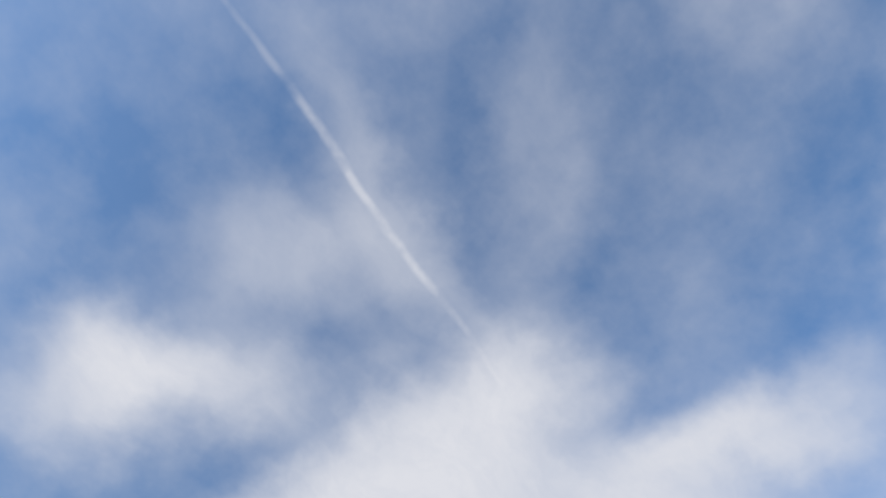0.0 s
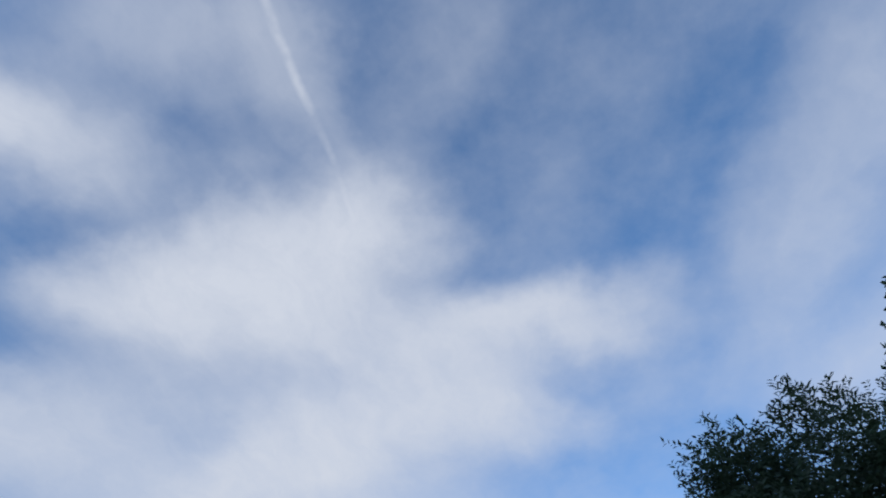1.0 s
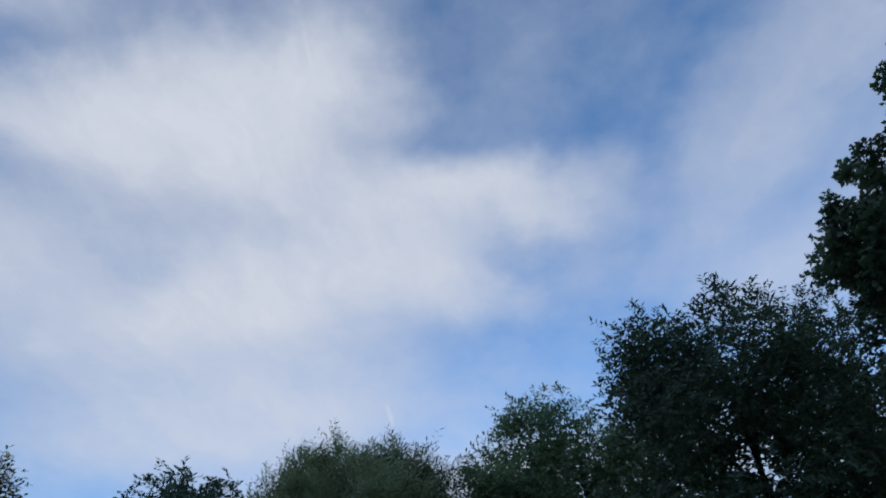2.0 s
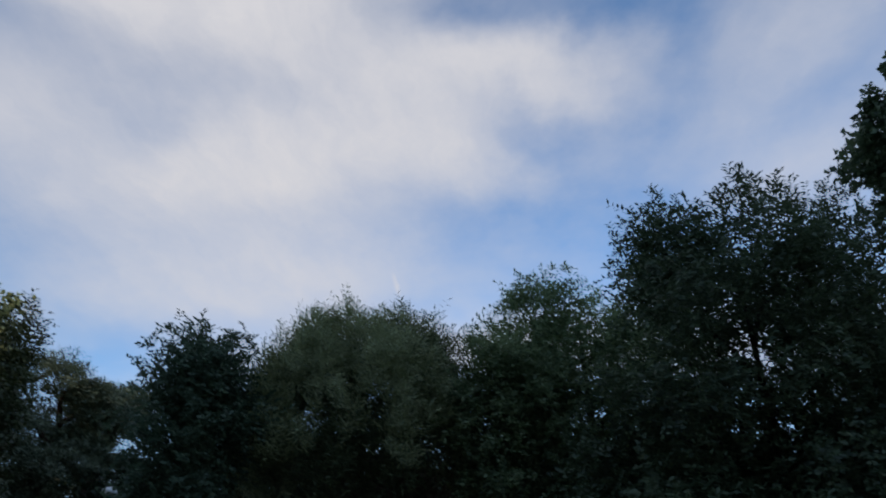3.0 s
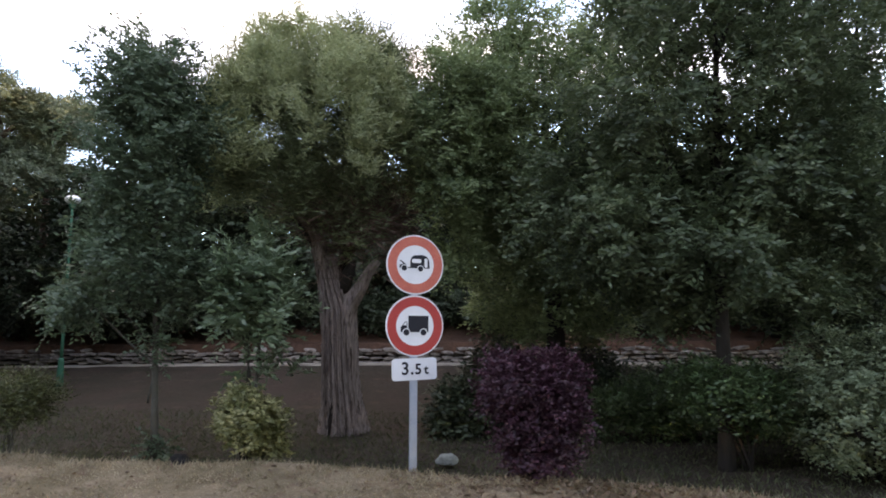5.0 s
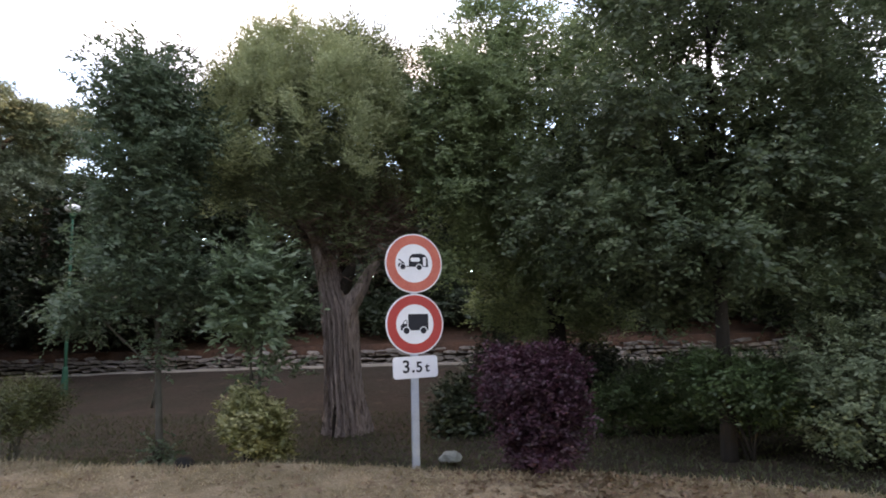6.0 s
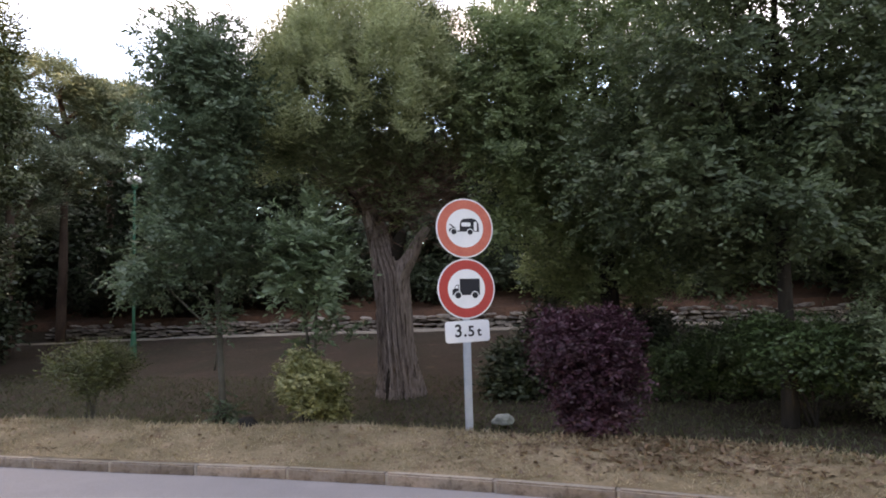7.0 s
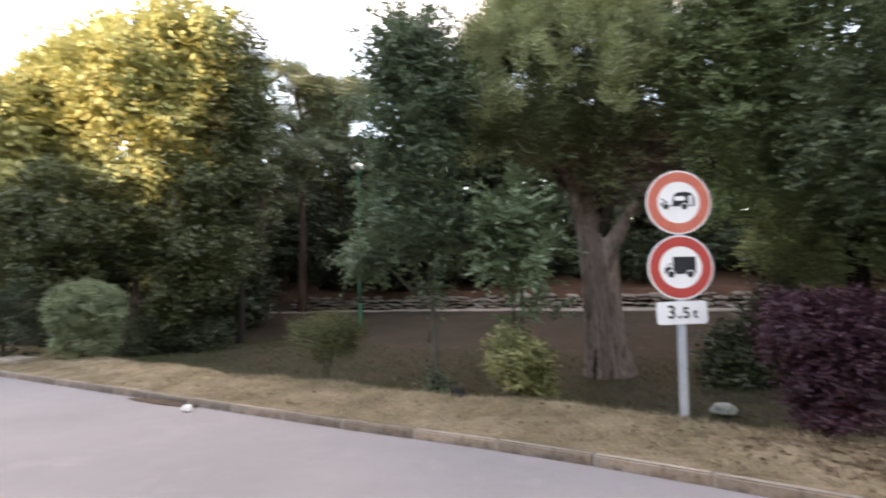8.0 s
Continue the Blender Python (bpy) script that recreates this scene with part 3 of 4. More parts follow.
def ash_tree(x, y, height, lobes, seed, clumps, label, lean=0.0, trunk=0.17, name="ash_tree", thin=None, leaves=None):
    t = tree(name, x, y, label, group="trees behind the verge")
    limb("trunk", t, BARK_DARK, [(0, 0, -0.1), (0.02, 0, 0.5), (lean * 0.3, 0, height * 0.3), (lean * 0.6, 0.05, height * 0.55), (lean, 0, height * 0.9)], [trunk * 1.25, trunk, trunk * 0.85, trunk * 0.6, trunk * 0.12], sides=14, rough=0.03, seed=seed)
    g = np.random.default_rng(seed)
    for i in range(9):
        l = lobes[i % len(lobes)]
        h = height * (0.22 + 0.06 * i)
        a = lean * h / height
        limb("limb", t, BARK_DARK, [(a, 0, h), ((a + l[0]) / 2, l[1] / 2, h + 0.55), (l[0] + g.normal() * 0.2, l[1], max(l[2] + 0.2, h + 0.8))], [trunk * 0.42, trunk * 0.28, trunk * 0.07], sides=8, seed=seed + i)
    q = foliage(bunched(lobes, 4.6, 0.52, seed, thin), clumps * 2, 13, 9, 0.13, 0.28, 0.085, 0.42, lift=0.05, inner=0.55, seed=seed, outward=0.55)
    quads_object("crown", q, leaves or L_ASH, t)


x, y = polar(15.6, 8.25)
ash_tree(x, y, 7.0, [(0.1, 0, 6.05, 1.25, 1.4, 1.15), (-0.35, 0, 6.1, 0.75, 1.0, 0.95), (-0.8, 0, 5.0, 1.25, 1.5, 1.2), (0.95, 0, 4.9, 1.25, 1.4, 1.05), (-1.35, 0.1, 3.4, 1.2, 1.2, 1.0), (0.3, 0.2, 3.6, 1.6, 1.1, 1.0), (1.65, 0.1, 3.5, 1.1, 1.3, 1.1), (-0.5, -0.2, 2.7, 1.1, 0.8, 0.6), (0.5, -0.1, 2.3, 0.8, 0.7, 0.5), (-0.9, 1.3, 2.4, 1.1, 0.9, 0.6), (1.4, 1.4, 2.2, 1.1, 0.9, 0.6)], 31, 430, "tall dark green ash tree with pinnate leaves", 0.25, 0.085, thin=(4.7, 5.9))
x, y = polar(2.3, 11.0)
# coloured paler than its neighbours to stand for sky light on it
ash_tree(x, y, 7.4, [(-0.1, 0, 6.4, 1.4, 1.5, 1.3), (0.9, 0, 6.2, 0.9, 1.2, 1.1), (-1.0, 0, 5.1, 1.0, 1.5, 1.2), (-1.0, 0, 3.9, 0.9, 1.2, 1.0), (-1.35, 0, 5.7, 0.75, 1.1, 0.9), (-0.85, 0, 6.6, 0.7, 0.9, 0.7), (-1.6, 0, 6.6, 0.5, 0.7, 0.7), (0.9, 0, 5.0, 1.4, 1.5, 1.4), (-0.6, -0.3, 3.5, 1.4, 1.4, 1.2), (0.8, 0.6, 3.0, 1.4, 1.4, 1.2), (0, 0.9, 2.0, 1.5, 1.2, 0.9), (-1.75, -1.2, 4.7, 0.55, 0.6, 0.65), (-1.7, -1.2, 3.7, 0.5, 0.6, 0.7), (-1.6, -1.2, 2.7, 0.42, 0.5, 0.55), (-1.45, -1.0, 5.5, 0.6, 0.6, 0.6)], 41, 700, "ash tree with dense low foliage, coloured pale as if skylit", -0.1, name="skylit_ash", thin=(5.8, 7.2), leaves=L_ASH_SKYLIT)
x, y = polar(24.5, 11.5)
ash_tree(x, y, 8.6, [(0, 0, 7.05, 1.6, 1.5, 1.45), (0.9, 0, 6.8, 1.1, 1.3, 1.3), (-0.4, 0, 5.6, 1.7, 1.6, 1.4), (0.6, 0, 4.2, 1.8, 1.6, 1.4), (-0.5, -0.3, 2.9, 1.6, 1.4, 1.1)], 51, 270, "dark green ash tree crowding its neighbours", 0.1, thin=(5.0, 6.8))


def tall_tree():
    x, y = polar(42.6, 12.5)
    t = tree("tall_poplar", x, y, "tall broad-leaved tree with rounded clustered leaves", group="trees behind the verge")
    limb("trunk", t, BARK_DARK, [(0, 0, -0.1), (0, 0, 3), (0.1, 0, 7), (0.2, 0, 12)], [0.3, 0.24, 0.17, 0.03], sides=14, rough=0.03, seed=61)
    lobes = [(-1.95, 0.4, 9.1, 1.1, 1.2, 1.25), (-2.2, 0.2, 6.5, 1.3, 1.2, 1.2), (-2.1, 0.2, 7.6, 1.2, 1.3, 1.3), (-2.2, 0.3, 8.4, 1.0, 1.1, 1.0), (0.6, -0.6, 11.7, 1.35, 1.4, 1.4), (-0.8, 0, 10.0, 1.0, 1.1, 1.0), (-0.8, 0, 8.2, 1.5, 1.7, 1.6), (0.8, 0, 9.2, 1.7, 1.7, 1.8), (-0.6, 0, 5.6, 1.9, 1.8, 1.6), (0.9, 0, 5.6, 1.8, 1.8, 1.8), (0, 0, 3.2, 1.9, 1.8, 1.4)]
    for i, l in enumerate(lobes):
        limb("limb", t, BARK_DARK, [(0.05, 0, l[2] - 2.0), (l[0] * 0.5, l[1], l[2] - 1.0), (l[0], l[1], l[2] + 0.4)], [0.10, 0.07, 0.02], sides=8, seed=62 + i)
    q = foliage(bunched(lobes, 5, 0.5, 61), 1000, 24, 3, 0.16, 0.10, 0.12, 0.9, lift=0.1, inner=0.5, seed=61, outward=0.4)
    quads_object("crown", q, L_ASH, t)


tall_tree()


def robinia():
    x, y = polar(-32.0, 9.6)
    t = tree("robinia", x, y, "slender blue-green robinia with a thin pale trunk", group="trees behind the verge")
    limb("trunk", t, BARK_PALE, [(0.05, 0, -0.1), (0, 0, 0.8), (-0.05, 0, 2.0), (-0.12, 0, 3.2), (-0.2, 0, 4.6), (-0.35, 0, 6.0)], [0.055, 0.043, 0.038, 0.033, 0.025, 0.01], sides=10, rough=0.02, seed=71)
    lobes = [(-0.35, 0, 5.6, 0.62, 0.7, 0.78), (-0.2, 0, 5.2, 0.7, 0.7, 0.7), (-0.75, 0, 4.8, 0.55, 0.7, 0.6), (0.15, 0, 4.7, 0.6, 0.7, 0.8), (-0.15, 0, 3.9, 0.8, 0.9, 0.8), (-0.2, 0, 3.0, 0.8, 0.8, 0.55), (-0.85, -0.1, 2.3, 0.6, 0.7, 0.36), (-1.15, -0.1, 2.1, 0.36, 0.5, 0.26), (0.35, 0, 2.4, 0.55, 0.6, 0.45), (0.0, 0, 1.55, 0.16, 0.16, 0.2), (0.05, 0, 0.75, 0.12, 0.14, 0.3), (0.12, 0, 0.15, 0.12, 0.12, 0.12)]
    for i, l in enumerate(lobes):
        limb("limb", t, BARK_PALE, [(-0.1, 0, l[2] - 0.8), (l[0] * 0.6, l[1], l[2] - 0.25), (l[0], l[1], l[2] + 0.2)], [0.02, 0.014, 0.005], sides=6, seed=72 + i)
    q = foliage(bunched(lobes, 6, 0.32, 71), 460, 10, 11, 0.11, 0.28, 0.08, 0.45, lift=0.0, inner=0.35, seed=71, outward=0.5)
    quads_object("crown", q, L_ROBINIA, t)


robinia()


def plane_tree():
    x, y = polar(-57.0, 20.0)
    t = tree("plane_tree", x, y, "large broad tree, low sun also coloured into its yellow-green crown", z=0.5)
    limb("trunk", t, BARK, [(0, 0, -0.3), (0.1, 0, 1.5), (0.3, 0, 3.5), (0.5, 0, 6.5)], [0.32, 0.24, 0.2, 0.08], sides=14, rough=0.03, seed=81)
    lobes = [(-2.6, -1.0, 6.4, 2.0, 2.0, 1.7), (0.2, -0.5, 7.0, 1.9, 2.0, 1.7), (1.3, 0.9, 8.3, 1.1, 1.3, 1.3), (-1.0, -0.4, 8.0, 1.5, 1.6, 1.0), (1.4, 0.8, 6.4, 1.15, 1.6, 1.4), (-4.4, -2.0, 5.8, 1.9, 1.8, 1.9), (-2.2, -1.0, 4.0, 2.3, 1.9, 1.4), (0.6, 0.4, 4.0, 2.0, 1.8, 1.4), (-4.4, -1.6, 3.4, 1.7, 1.7, 1.4)]
    for i, l in enumerate(lobes[:9]):
        limb("limb", t, BARK, [(0.25, 0, 2.2 + 0.3 * i), (l[0] * 0.5, l[1] * 0.5, l[2] - 0.9), (l[0], l[1], l[2] + 0.3)], [0.11, 0.08, 0.02], sides=8, seed=82 + i)
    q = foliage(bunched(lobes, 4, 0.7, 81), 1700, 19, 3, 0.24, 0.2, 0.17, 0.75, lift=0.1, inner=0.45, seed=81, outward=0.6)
    quads_object("crown", q, L_PLANE_SUN, t)


plane_tree()


def pine(az, dist, height, seed, layers):
    layers = [(a, b, c, d, e, f * 1.1) for a, b, c, d, e, f in layers]
    x, y = polar(az, dist)
    t = tree("pine", x, y, "dark umbrella pine with layered branches and a reddish trunk", group="pines at the back")
    limb("trunk", t, BARK_PINE, [(0, 0, -0.3), (0.1, 0, height * 0.4), (0.0, 0, height * 0.9)], [0.17, 0.13, 0.05], sides=12, rough=0.03, seed=seed)
    for i, l in enumerate(layers):
        limb("limb", t, BARK_PINE, [(0.03, 0, l[2] - 0.9), (l[0] * 0.6, l[1], l[2] - 0.35), (l[0], l[1], l[2])], [0.1, 0.07, 0.03], sides=8, seed=seed + i)
    q = foliage(jagged(layers, seed, 8, 0.35), 300, 52, 2, 0.22, 0.1, 0.20, 0.17, lift=0.5, inner=0.4, seed=seed, outward=0.4, flat=0.75)
    quads_object("crown", q, L_PINE, t)


def pine_layers(seed, low, high, reach, n):
    g = np.random.default_rng(seed)
    out = []
    for i in range(n):
        z = low + (high - low) * (i + g.random()) / n
        a, r = g.random() * 6.283, reach * (0.35 + 0.65 * g.random()) * (1.05 - 0.45 * (z - low) / (high - low))
        out.append((r * math.cos(a), r * math.sin(a) * 0.8, z, 0.8 + 0.5 * g.random(), 0.95, 0.22 + 0.12 * g.random()))
    return out


pine(-43.8, 25, 8.9, 91, pine_layers(1, 5.9, 8.8, 2.0, 9))
pine(-47.3, 24, 9.6, 101, pine_layers(2, 4.4, 9.9, 2.2, 13))
pine(-51.0, 23, 8.6, 121, pine_layers(4, 3.6, 9.0, 2.1, 14))
pine(-40.6, 26, 8.7, 111, pine_layers(3, 6.2, 8.7, 1.8, 8))


def wood_tree(az, dist, height, width, seed, low=0.15):
    x, y = polar(az, dist)
    t = tree("wood_tree", x, y, "dark tree in the wood behind the bank", group="wood behind the bank")
    limb("trunk", t, BARK_DARK, [(0, 0, -0.3), (0.1, 0, height * 0.5), (0, 0, height * 0.9)], [0.2, 0.14, 0.03], sides=10, seed=seed)
    lobes = [(0, 0, height * 0.75, width * 0.8, width * 0.8, height * 0.24), (-width * 0.4, 0, height * 0.5, width * 0.7, width * 0.7, height * 0.25), (width * 0.4, 0, height * 0.45, width * 0.7, width * 0.7, height * 0.25), (0, -0.3, height * (low + 0.12), width * 0.9, width * 0.7, height * 0.18)]
    for i, l in enumerate(lobes):
        limb("limb", t, BARK_DARK, [(0.05, 0, l[2] * 0.6), (l[0] * 0.6, l[1], l[2] * 0.85), (l[0], l[1], l[2] * 1.1)], [0.07, 0.05, 0.02], sides=7, seed=seed + i)
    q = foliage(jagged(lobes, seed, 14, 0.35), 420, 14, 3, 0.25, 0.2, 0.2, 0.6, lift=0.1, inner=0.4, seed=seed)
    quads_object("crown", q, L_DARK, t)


for i, (az, dist, h, w) in enumerate(((-72, 27, 8, 3.2), (-64, 29, 8, 3.0), (-52, 30, 7, 3.0), (-36, 24, 5.5, 2.2), (-31, 23, 6.5, 2.4), (-25, 23, 6.5, 2.6), (-18, 22, 6.5, 2.6), (-11, 22, 6, 2.4), (-4, 22, 5.4, 2.6), (4, 21.5, 5.4, 2.6), (12, 22, 5.4, 2.8), (20, 21, 5.4, 2.8), (28, 20, 5.4, 2.8), (36, 20, 8, 3), (45, 19, 8, 3), (55, 19, 8, 3), (-51, 22.5, 2.6, 1.8), (-50, 30, 5.0, 2.6), (-46, 31, 4.6, 2.4), (-42, 31, 4.8, 2.4), (-38, 30, 3.2, 2.2), (-44.5, 29, 4.6, 2.2), (-58, 31, 5, 3))):
    wood_tree(az, dist, h, w, 200 + 10 * i)


# dark-leaved trees added to stand for the shaded parts of the plane tree
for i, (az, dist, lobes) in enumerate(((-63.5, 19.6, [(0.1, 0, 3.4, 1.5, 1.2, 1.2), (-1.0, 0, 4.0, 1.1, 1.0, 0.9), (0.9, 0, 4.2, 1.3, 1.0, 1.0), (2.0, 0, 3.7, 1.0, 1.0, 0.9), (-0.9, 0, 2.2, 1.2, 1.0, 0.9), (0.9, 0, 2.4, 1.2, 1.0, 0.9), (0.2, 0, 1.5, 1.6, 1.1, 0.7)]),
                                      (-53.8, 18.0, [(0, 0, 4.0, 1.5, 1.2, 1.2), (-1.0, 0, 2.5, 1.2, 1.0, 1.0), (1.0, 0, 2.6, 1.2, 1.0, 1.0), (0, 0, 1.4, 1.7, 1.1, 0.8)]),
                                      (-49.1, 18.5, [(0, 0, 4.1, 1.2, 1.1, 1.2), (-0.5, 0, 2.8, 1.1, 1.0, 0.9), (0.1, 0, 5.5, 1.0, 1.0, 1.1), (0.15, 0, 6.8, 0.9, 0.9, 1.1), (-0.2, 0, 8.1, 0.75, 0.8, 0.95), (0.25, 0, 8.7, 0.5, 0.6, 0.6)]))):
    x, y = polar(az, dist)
    t = tree("plane_shade_tree", x, y, "low dark tree standing for the plane tree's shaded crown", group="oaks at the lawn's end")
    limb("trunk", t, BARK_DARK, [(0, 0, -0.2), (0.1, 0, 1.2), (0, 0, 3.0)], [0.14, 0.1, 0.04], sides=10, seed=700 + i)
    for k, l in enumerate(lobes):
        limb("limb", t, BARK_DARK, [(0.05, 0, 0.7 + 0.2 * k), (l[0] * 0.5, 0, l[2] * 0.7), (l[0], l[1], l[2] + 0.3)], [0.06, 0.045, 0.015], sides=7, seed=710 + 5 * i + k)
    quads_object("crown", foliage(bunched(lobes, 5, 0.5, 720 + i), 480, 15, 3, 0.16, 0.16, 0.12, 0.55, inner=0.5, seed=730 + i), L_PLANE_SHADE, t)


# unseen trees added across the road, which keep low sun off the near side
def shade_tree(x, y, height, width, seed):
    t = tree("unseen_shade_tree", x, y, "unseen dense tree added across the road to block low sun", z=-0.05, group="trees across the road")
    limb("trunk", t, BARK_DARK, [(0, 0, -0.1), (0, 0, height * 0.5), (0, 0, height * 0.9)], [0.35, 0.25, 0.05], sides=10, seed=seed)
    lobes = [(0, 0, height * 0.78, width * 0.8, width * 0.6, height * 0.22), (0, 0, height * 0.5, width, width * 0.7, height * 0.26), (0, 0, height * 0.26, width * 0.9, width * 0.6, height * 0.2)]
    q = foliage(lobes, 1000, 14, 2, 0.5, 0.3, 0.6, 0.8, seed=seed, inner=0.2)
    quads_object("crown", q, L_DARK, t)


for i, (x, y, h, w) in enumerate(((-52, -18, 11.6, 3.4), (-47, -18, 11.6, 3.4), (-42, -18, 11.6, 3.4), (-37, -18, 11.6, 3.4), (-32, -18, 11.6, 3.4), (-27.5, -18, 11.6, 3.2), (-22.8, -18, 11.6, 2.8), (-16.6, -17, 13.8, 2.1), (-13, -15, 18, 3.4), (-8, -16, 19, 3.6), (-3, -15, 20, 3.6), (2.5, -16, 20, 3.6), (8, -15, 20, 3.6), (13, -16, 19, 3.6))):
    shade_tree(x, y, h, w, 400 + 10 * i)


# ---- shrubs ----
def shrub(name, az, dist, label, lobes, mat, stems, seed, clumps, twigs, leaflets, spread, twig, leaf, width, lift=0.2, inner=0.5, stem_mat=None, stem_r=0.02, extra=10, size=0.35, outward=0.7, category="shrub", zed=None):
    x, y = polar(az, dist)
    t = tree(name, x, y, label, category, z=zed)
    g = np.random.default_rng(seed)
    top = max(l[2] for l in lobes)
    for i in range(stems):
        l = lobes[i % len(lobes)]
        a = g.normal(size=2) * 0.05
        limb("stem", t, stem_mat or BARK_DARK, [(a[0], a[1], -0.08), (l[0] * 0.35 + a[0], l[1] * 0.35 + a[1], top * 0.45), (l[0], l[1], l[2] + l[5] * 0.5)], [stem_r, stem_r * 0.8, stem_r * 0.25], sides=8, seed=seed + i)
    q = foliage(jagged(lobes, seed, extra, size), clumps, twigs, leaflets, spread, twig, leaf, width, lift=lift, inner=inner, seed=seed, outward=outward)
    quads_object("leaves", q, mat, t)


shrub("purple_shrub", -0.3, 6.6, "clipped dark purple-leaved shrub on the verge's edge",
      [(-0.24, 0, 0.96, 0.36, 0.33, 0.32), (0.24, 0, 0.96, 0.36, 0.33, 0.32), (0, 0, 0.98, 0.43, 0.35, 0.30), (0.0, 0, 0.60, 0.38, 0.31, 0.35), (0.08, 0, 0.40, 0.38, 0.29, 0.30), (0.1, 0, 0.2, 0.32, 0.27, 0.2), (0.38, 0.02, 0.65, 0.22, 0.25, 0.35)],
      L_PURPLE, 9, 501, 620, 9, 4, 0.05, 0.09, 0.042, 0.55, lift=0.25, stem_r=0.012, extra=26, size=0.28, zed=0.17)
shrub("rounded_bush", -24.6, 8.05, "small rounded yellow-green variegated bush",
      [(0, 0, 0.56, 0.38, 0.36, 0.32), (0.15, 0, 0.48, 0.32, 0.3, 0.27), (-0.12, 0, 0.64, 0.29, 0.29, 0.26), (0.3, 0.05, 0.28, 0.16, 0.2, 0.16)],
      L_BUSH, 7, 511, 330, 9, 4, 0.04, 0.07, 0.055, 0.5, lift=0.2, stem_r=0.01, extra=12, size=0.35, zed=0.08)
shrub("pinnate_sapling", -24.1, 8.9, "young pinnate-leaved tree with pale grey-green leaves",
      [(-0.02, 0, 2.12, 0.38, 0.42, 0.46), (-0.1, 0, 2.6, 0.24, 0.3, 0.38), (0.15, 0, 2.4, 0.26, 0.3, 0.38), (-0.36, 0, 2.1, 0.20, 0.3, 0.28), (0.2, 0, 1.95, 0.24, 0.35, 0.26), (0.05, 0, 1.05, 0.30, 0.3, 0.12)],
      L_SAPLING, 4, 521, 110, 5, 13, 0.07, 0.32, 0.115, 0.34, lift=0.4, stem_mat=BARK_PALE, stem_r=0.022, extra=12, size=0.5, outward=0.8, category="sapling")
shrub("olive_bush", -41.7, 9.9, "open olive-green bush on a pale stem",
      [(0, 0, 0.84, 0.44, 0.4, 0.2), (-0.3, 0, 0.88, 0.26, 0.3, 0.17), (0.3, 0, 0.84, 0.28, 0.3, 0.2), (0.1, 0, 0.62, 0.26, 0.3, 0.14)],
      L_MYRTLE, 6, 531, 170, 8, 6, 0.06, 0.19, 0.05, 0.36, lift=0.7, stem_mat=BARK_PALE, stem_r=0.016, extra=12, size=0.4)
shrub("clipped_bush", -60.7, 15.9, "clipped flat-topped grey-green bush",
      [(0, 0, 1.2, 0.72, 0.75, 0.56), (-0.38, 0, 1.32, 0.50, 0.6, 0.46), (0.38, 0, 1.32, 0.50, 0.6, 0.46), (0, 0, 1.4, 0.5, 0.6, 0.42), (0, 0, 0.65, 0.62, 0.65, 0.5)],
      L_HEDGE, 6, 541, 900, 10, 3, 0.05, 0.06, 0.06, 0.5, lift=0.1, inner=0.75, extra=4, size=0.3)
shrub("clipped_bush", 25.6, 8.4, "large clipped grey-green bush under the trees",
      [(-0.25, 0, 1.15, 0.5, 0.6, 0.45), (0.25, 0, 1.17, 0.6, 0.65, 0.45), (0.75, 0, 1.16, 0.55, 0.65, 0.45), (-0.3, 0, 0.65, 0.48, 0.6, 0.5), (0.3, 0, 0.6, 0.7, 0.65, 0.5), (0.8, 0, 0.6, 0.6, 0.6, 0.5)],
      L_HEDGE, 6, 551, 800, 10, 3, 0.05, 0.07, 0.055, 0.5, lift=0.1, inner=0.75, extra=4, size=0.3)
shrub("laurel_shrub", 9.8, 9.6, "low bright green shrub under the ash trees",
      [(-0.1, 0, 0.55, 0.5, 0.45, 0.28), (0.3, 0, 0.45, 0.45, 0.4, 0.3), (-0.4, 0, 0.38, 0.4, 0.4, 0.26)],
      L_UNDER, 6, 561, 300, 9, 6, 0.07, 0.16, 0.055, 0.45, lift=0.15, extra=10, size=0.4)
shrub("laurel_shrub", 15.8, 9.8, "low bright green shrub under the ash trees",
      [(0, 0, 0.62, 0.55, 0.45, 0.3), (0.4, 0, 0.45, 0.45, 0.4, 0.3), (-0.3, 0, 0.35, 0.4, 0.4, 0.28)],
      L_UNDER, 6, 571, 300, 9, 6, 0.07, 0.16, 0.055, 0.45, lift=0.15, extra=10, size=0.4)
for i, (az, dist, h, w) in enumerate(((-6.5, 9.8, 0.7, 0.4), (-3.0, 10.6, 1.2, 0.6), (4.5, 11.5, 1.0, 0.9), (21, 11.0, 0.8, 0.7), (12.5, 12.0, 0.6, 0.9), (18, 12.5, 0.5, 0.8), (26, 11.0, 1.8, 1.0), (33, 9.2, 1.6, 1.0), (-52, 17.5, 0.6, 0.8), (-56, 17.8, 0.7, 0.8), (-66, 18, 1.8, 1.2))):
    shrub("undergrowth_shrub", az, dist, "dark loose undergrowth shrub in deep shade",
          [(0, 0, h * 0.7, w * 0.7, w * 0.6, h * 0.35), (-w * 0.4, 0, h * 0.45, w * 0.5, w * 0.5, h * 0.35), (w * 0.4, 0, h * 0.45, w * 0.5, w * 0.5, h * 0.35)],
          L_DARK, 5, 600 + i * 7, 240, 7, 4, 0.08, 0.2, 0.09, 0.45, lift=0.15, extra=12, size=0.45)


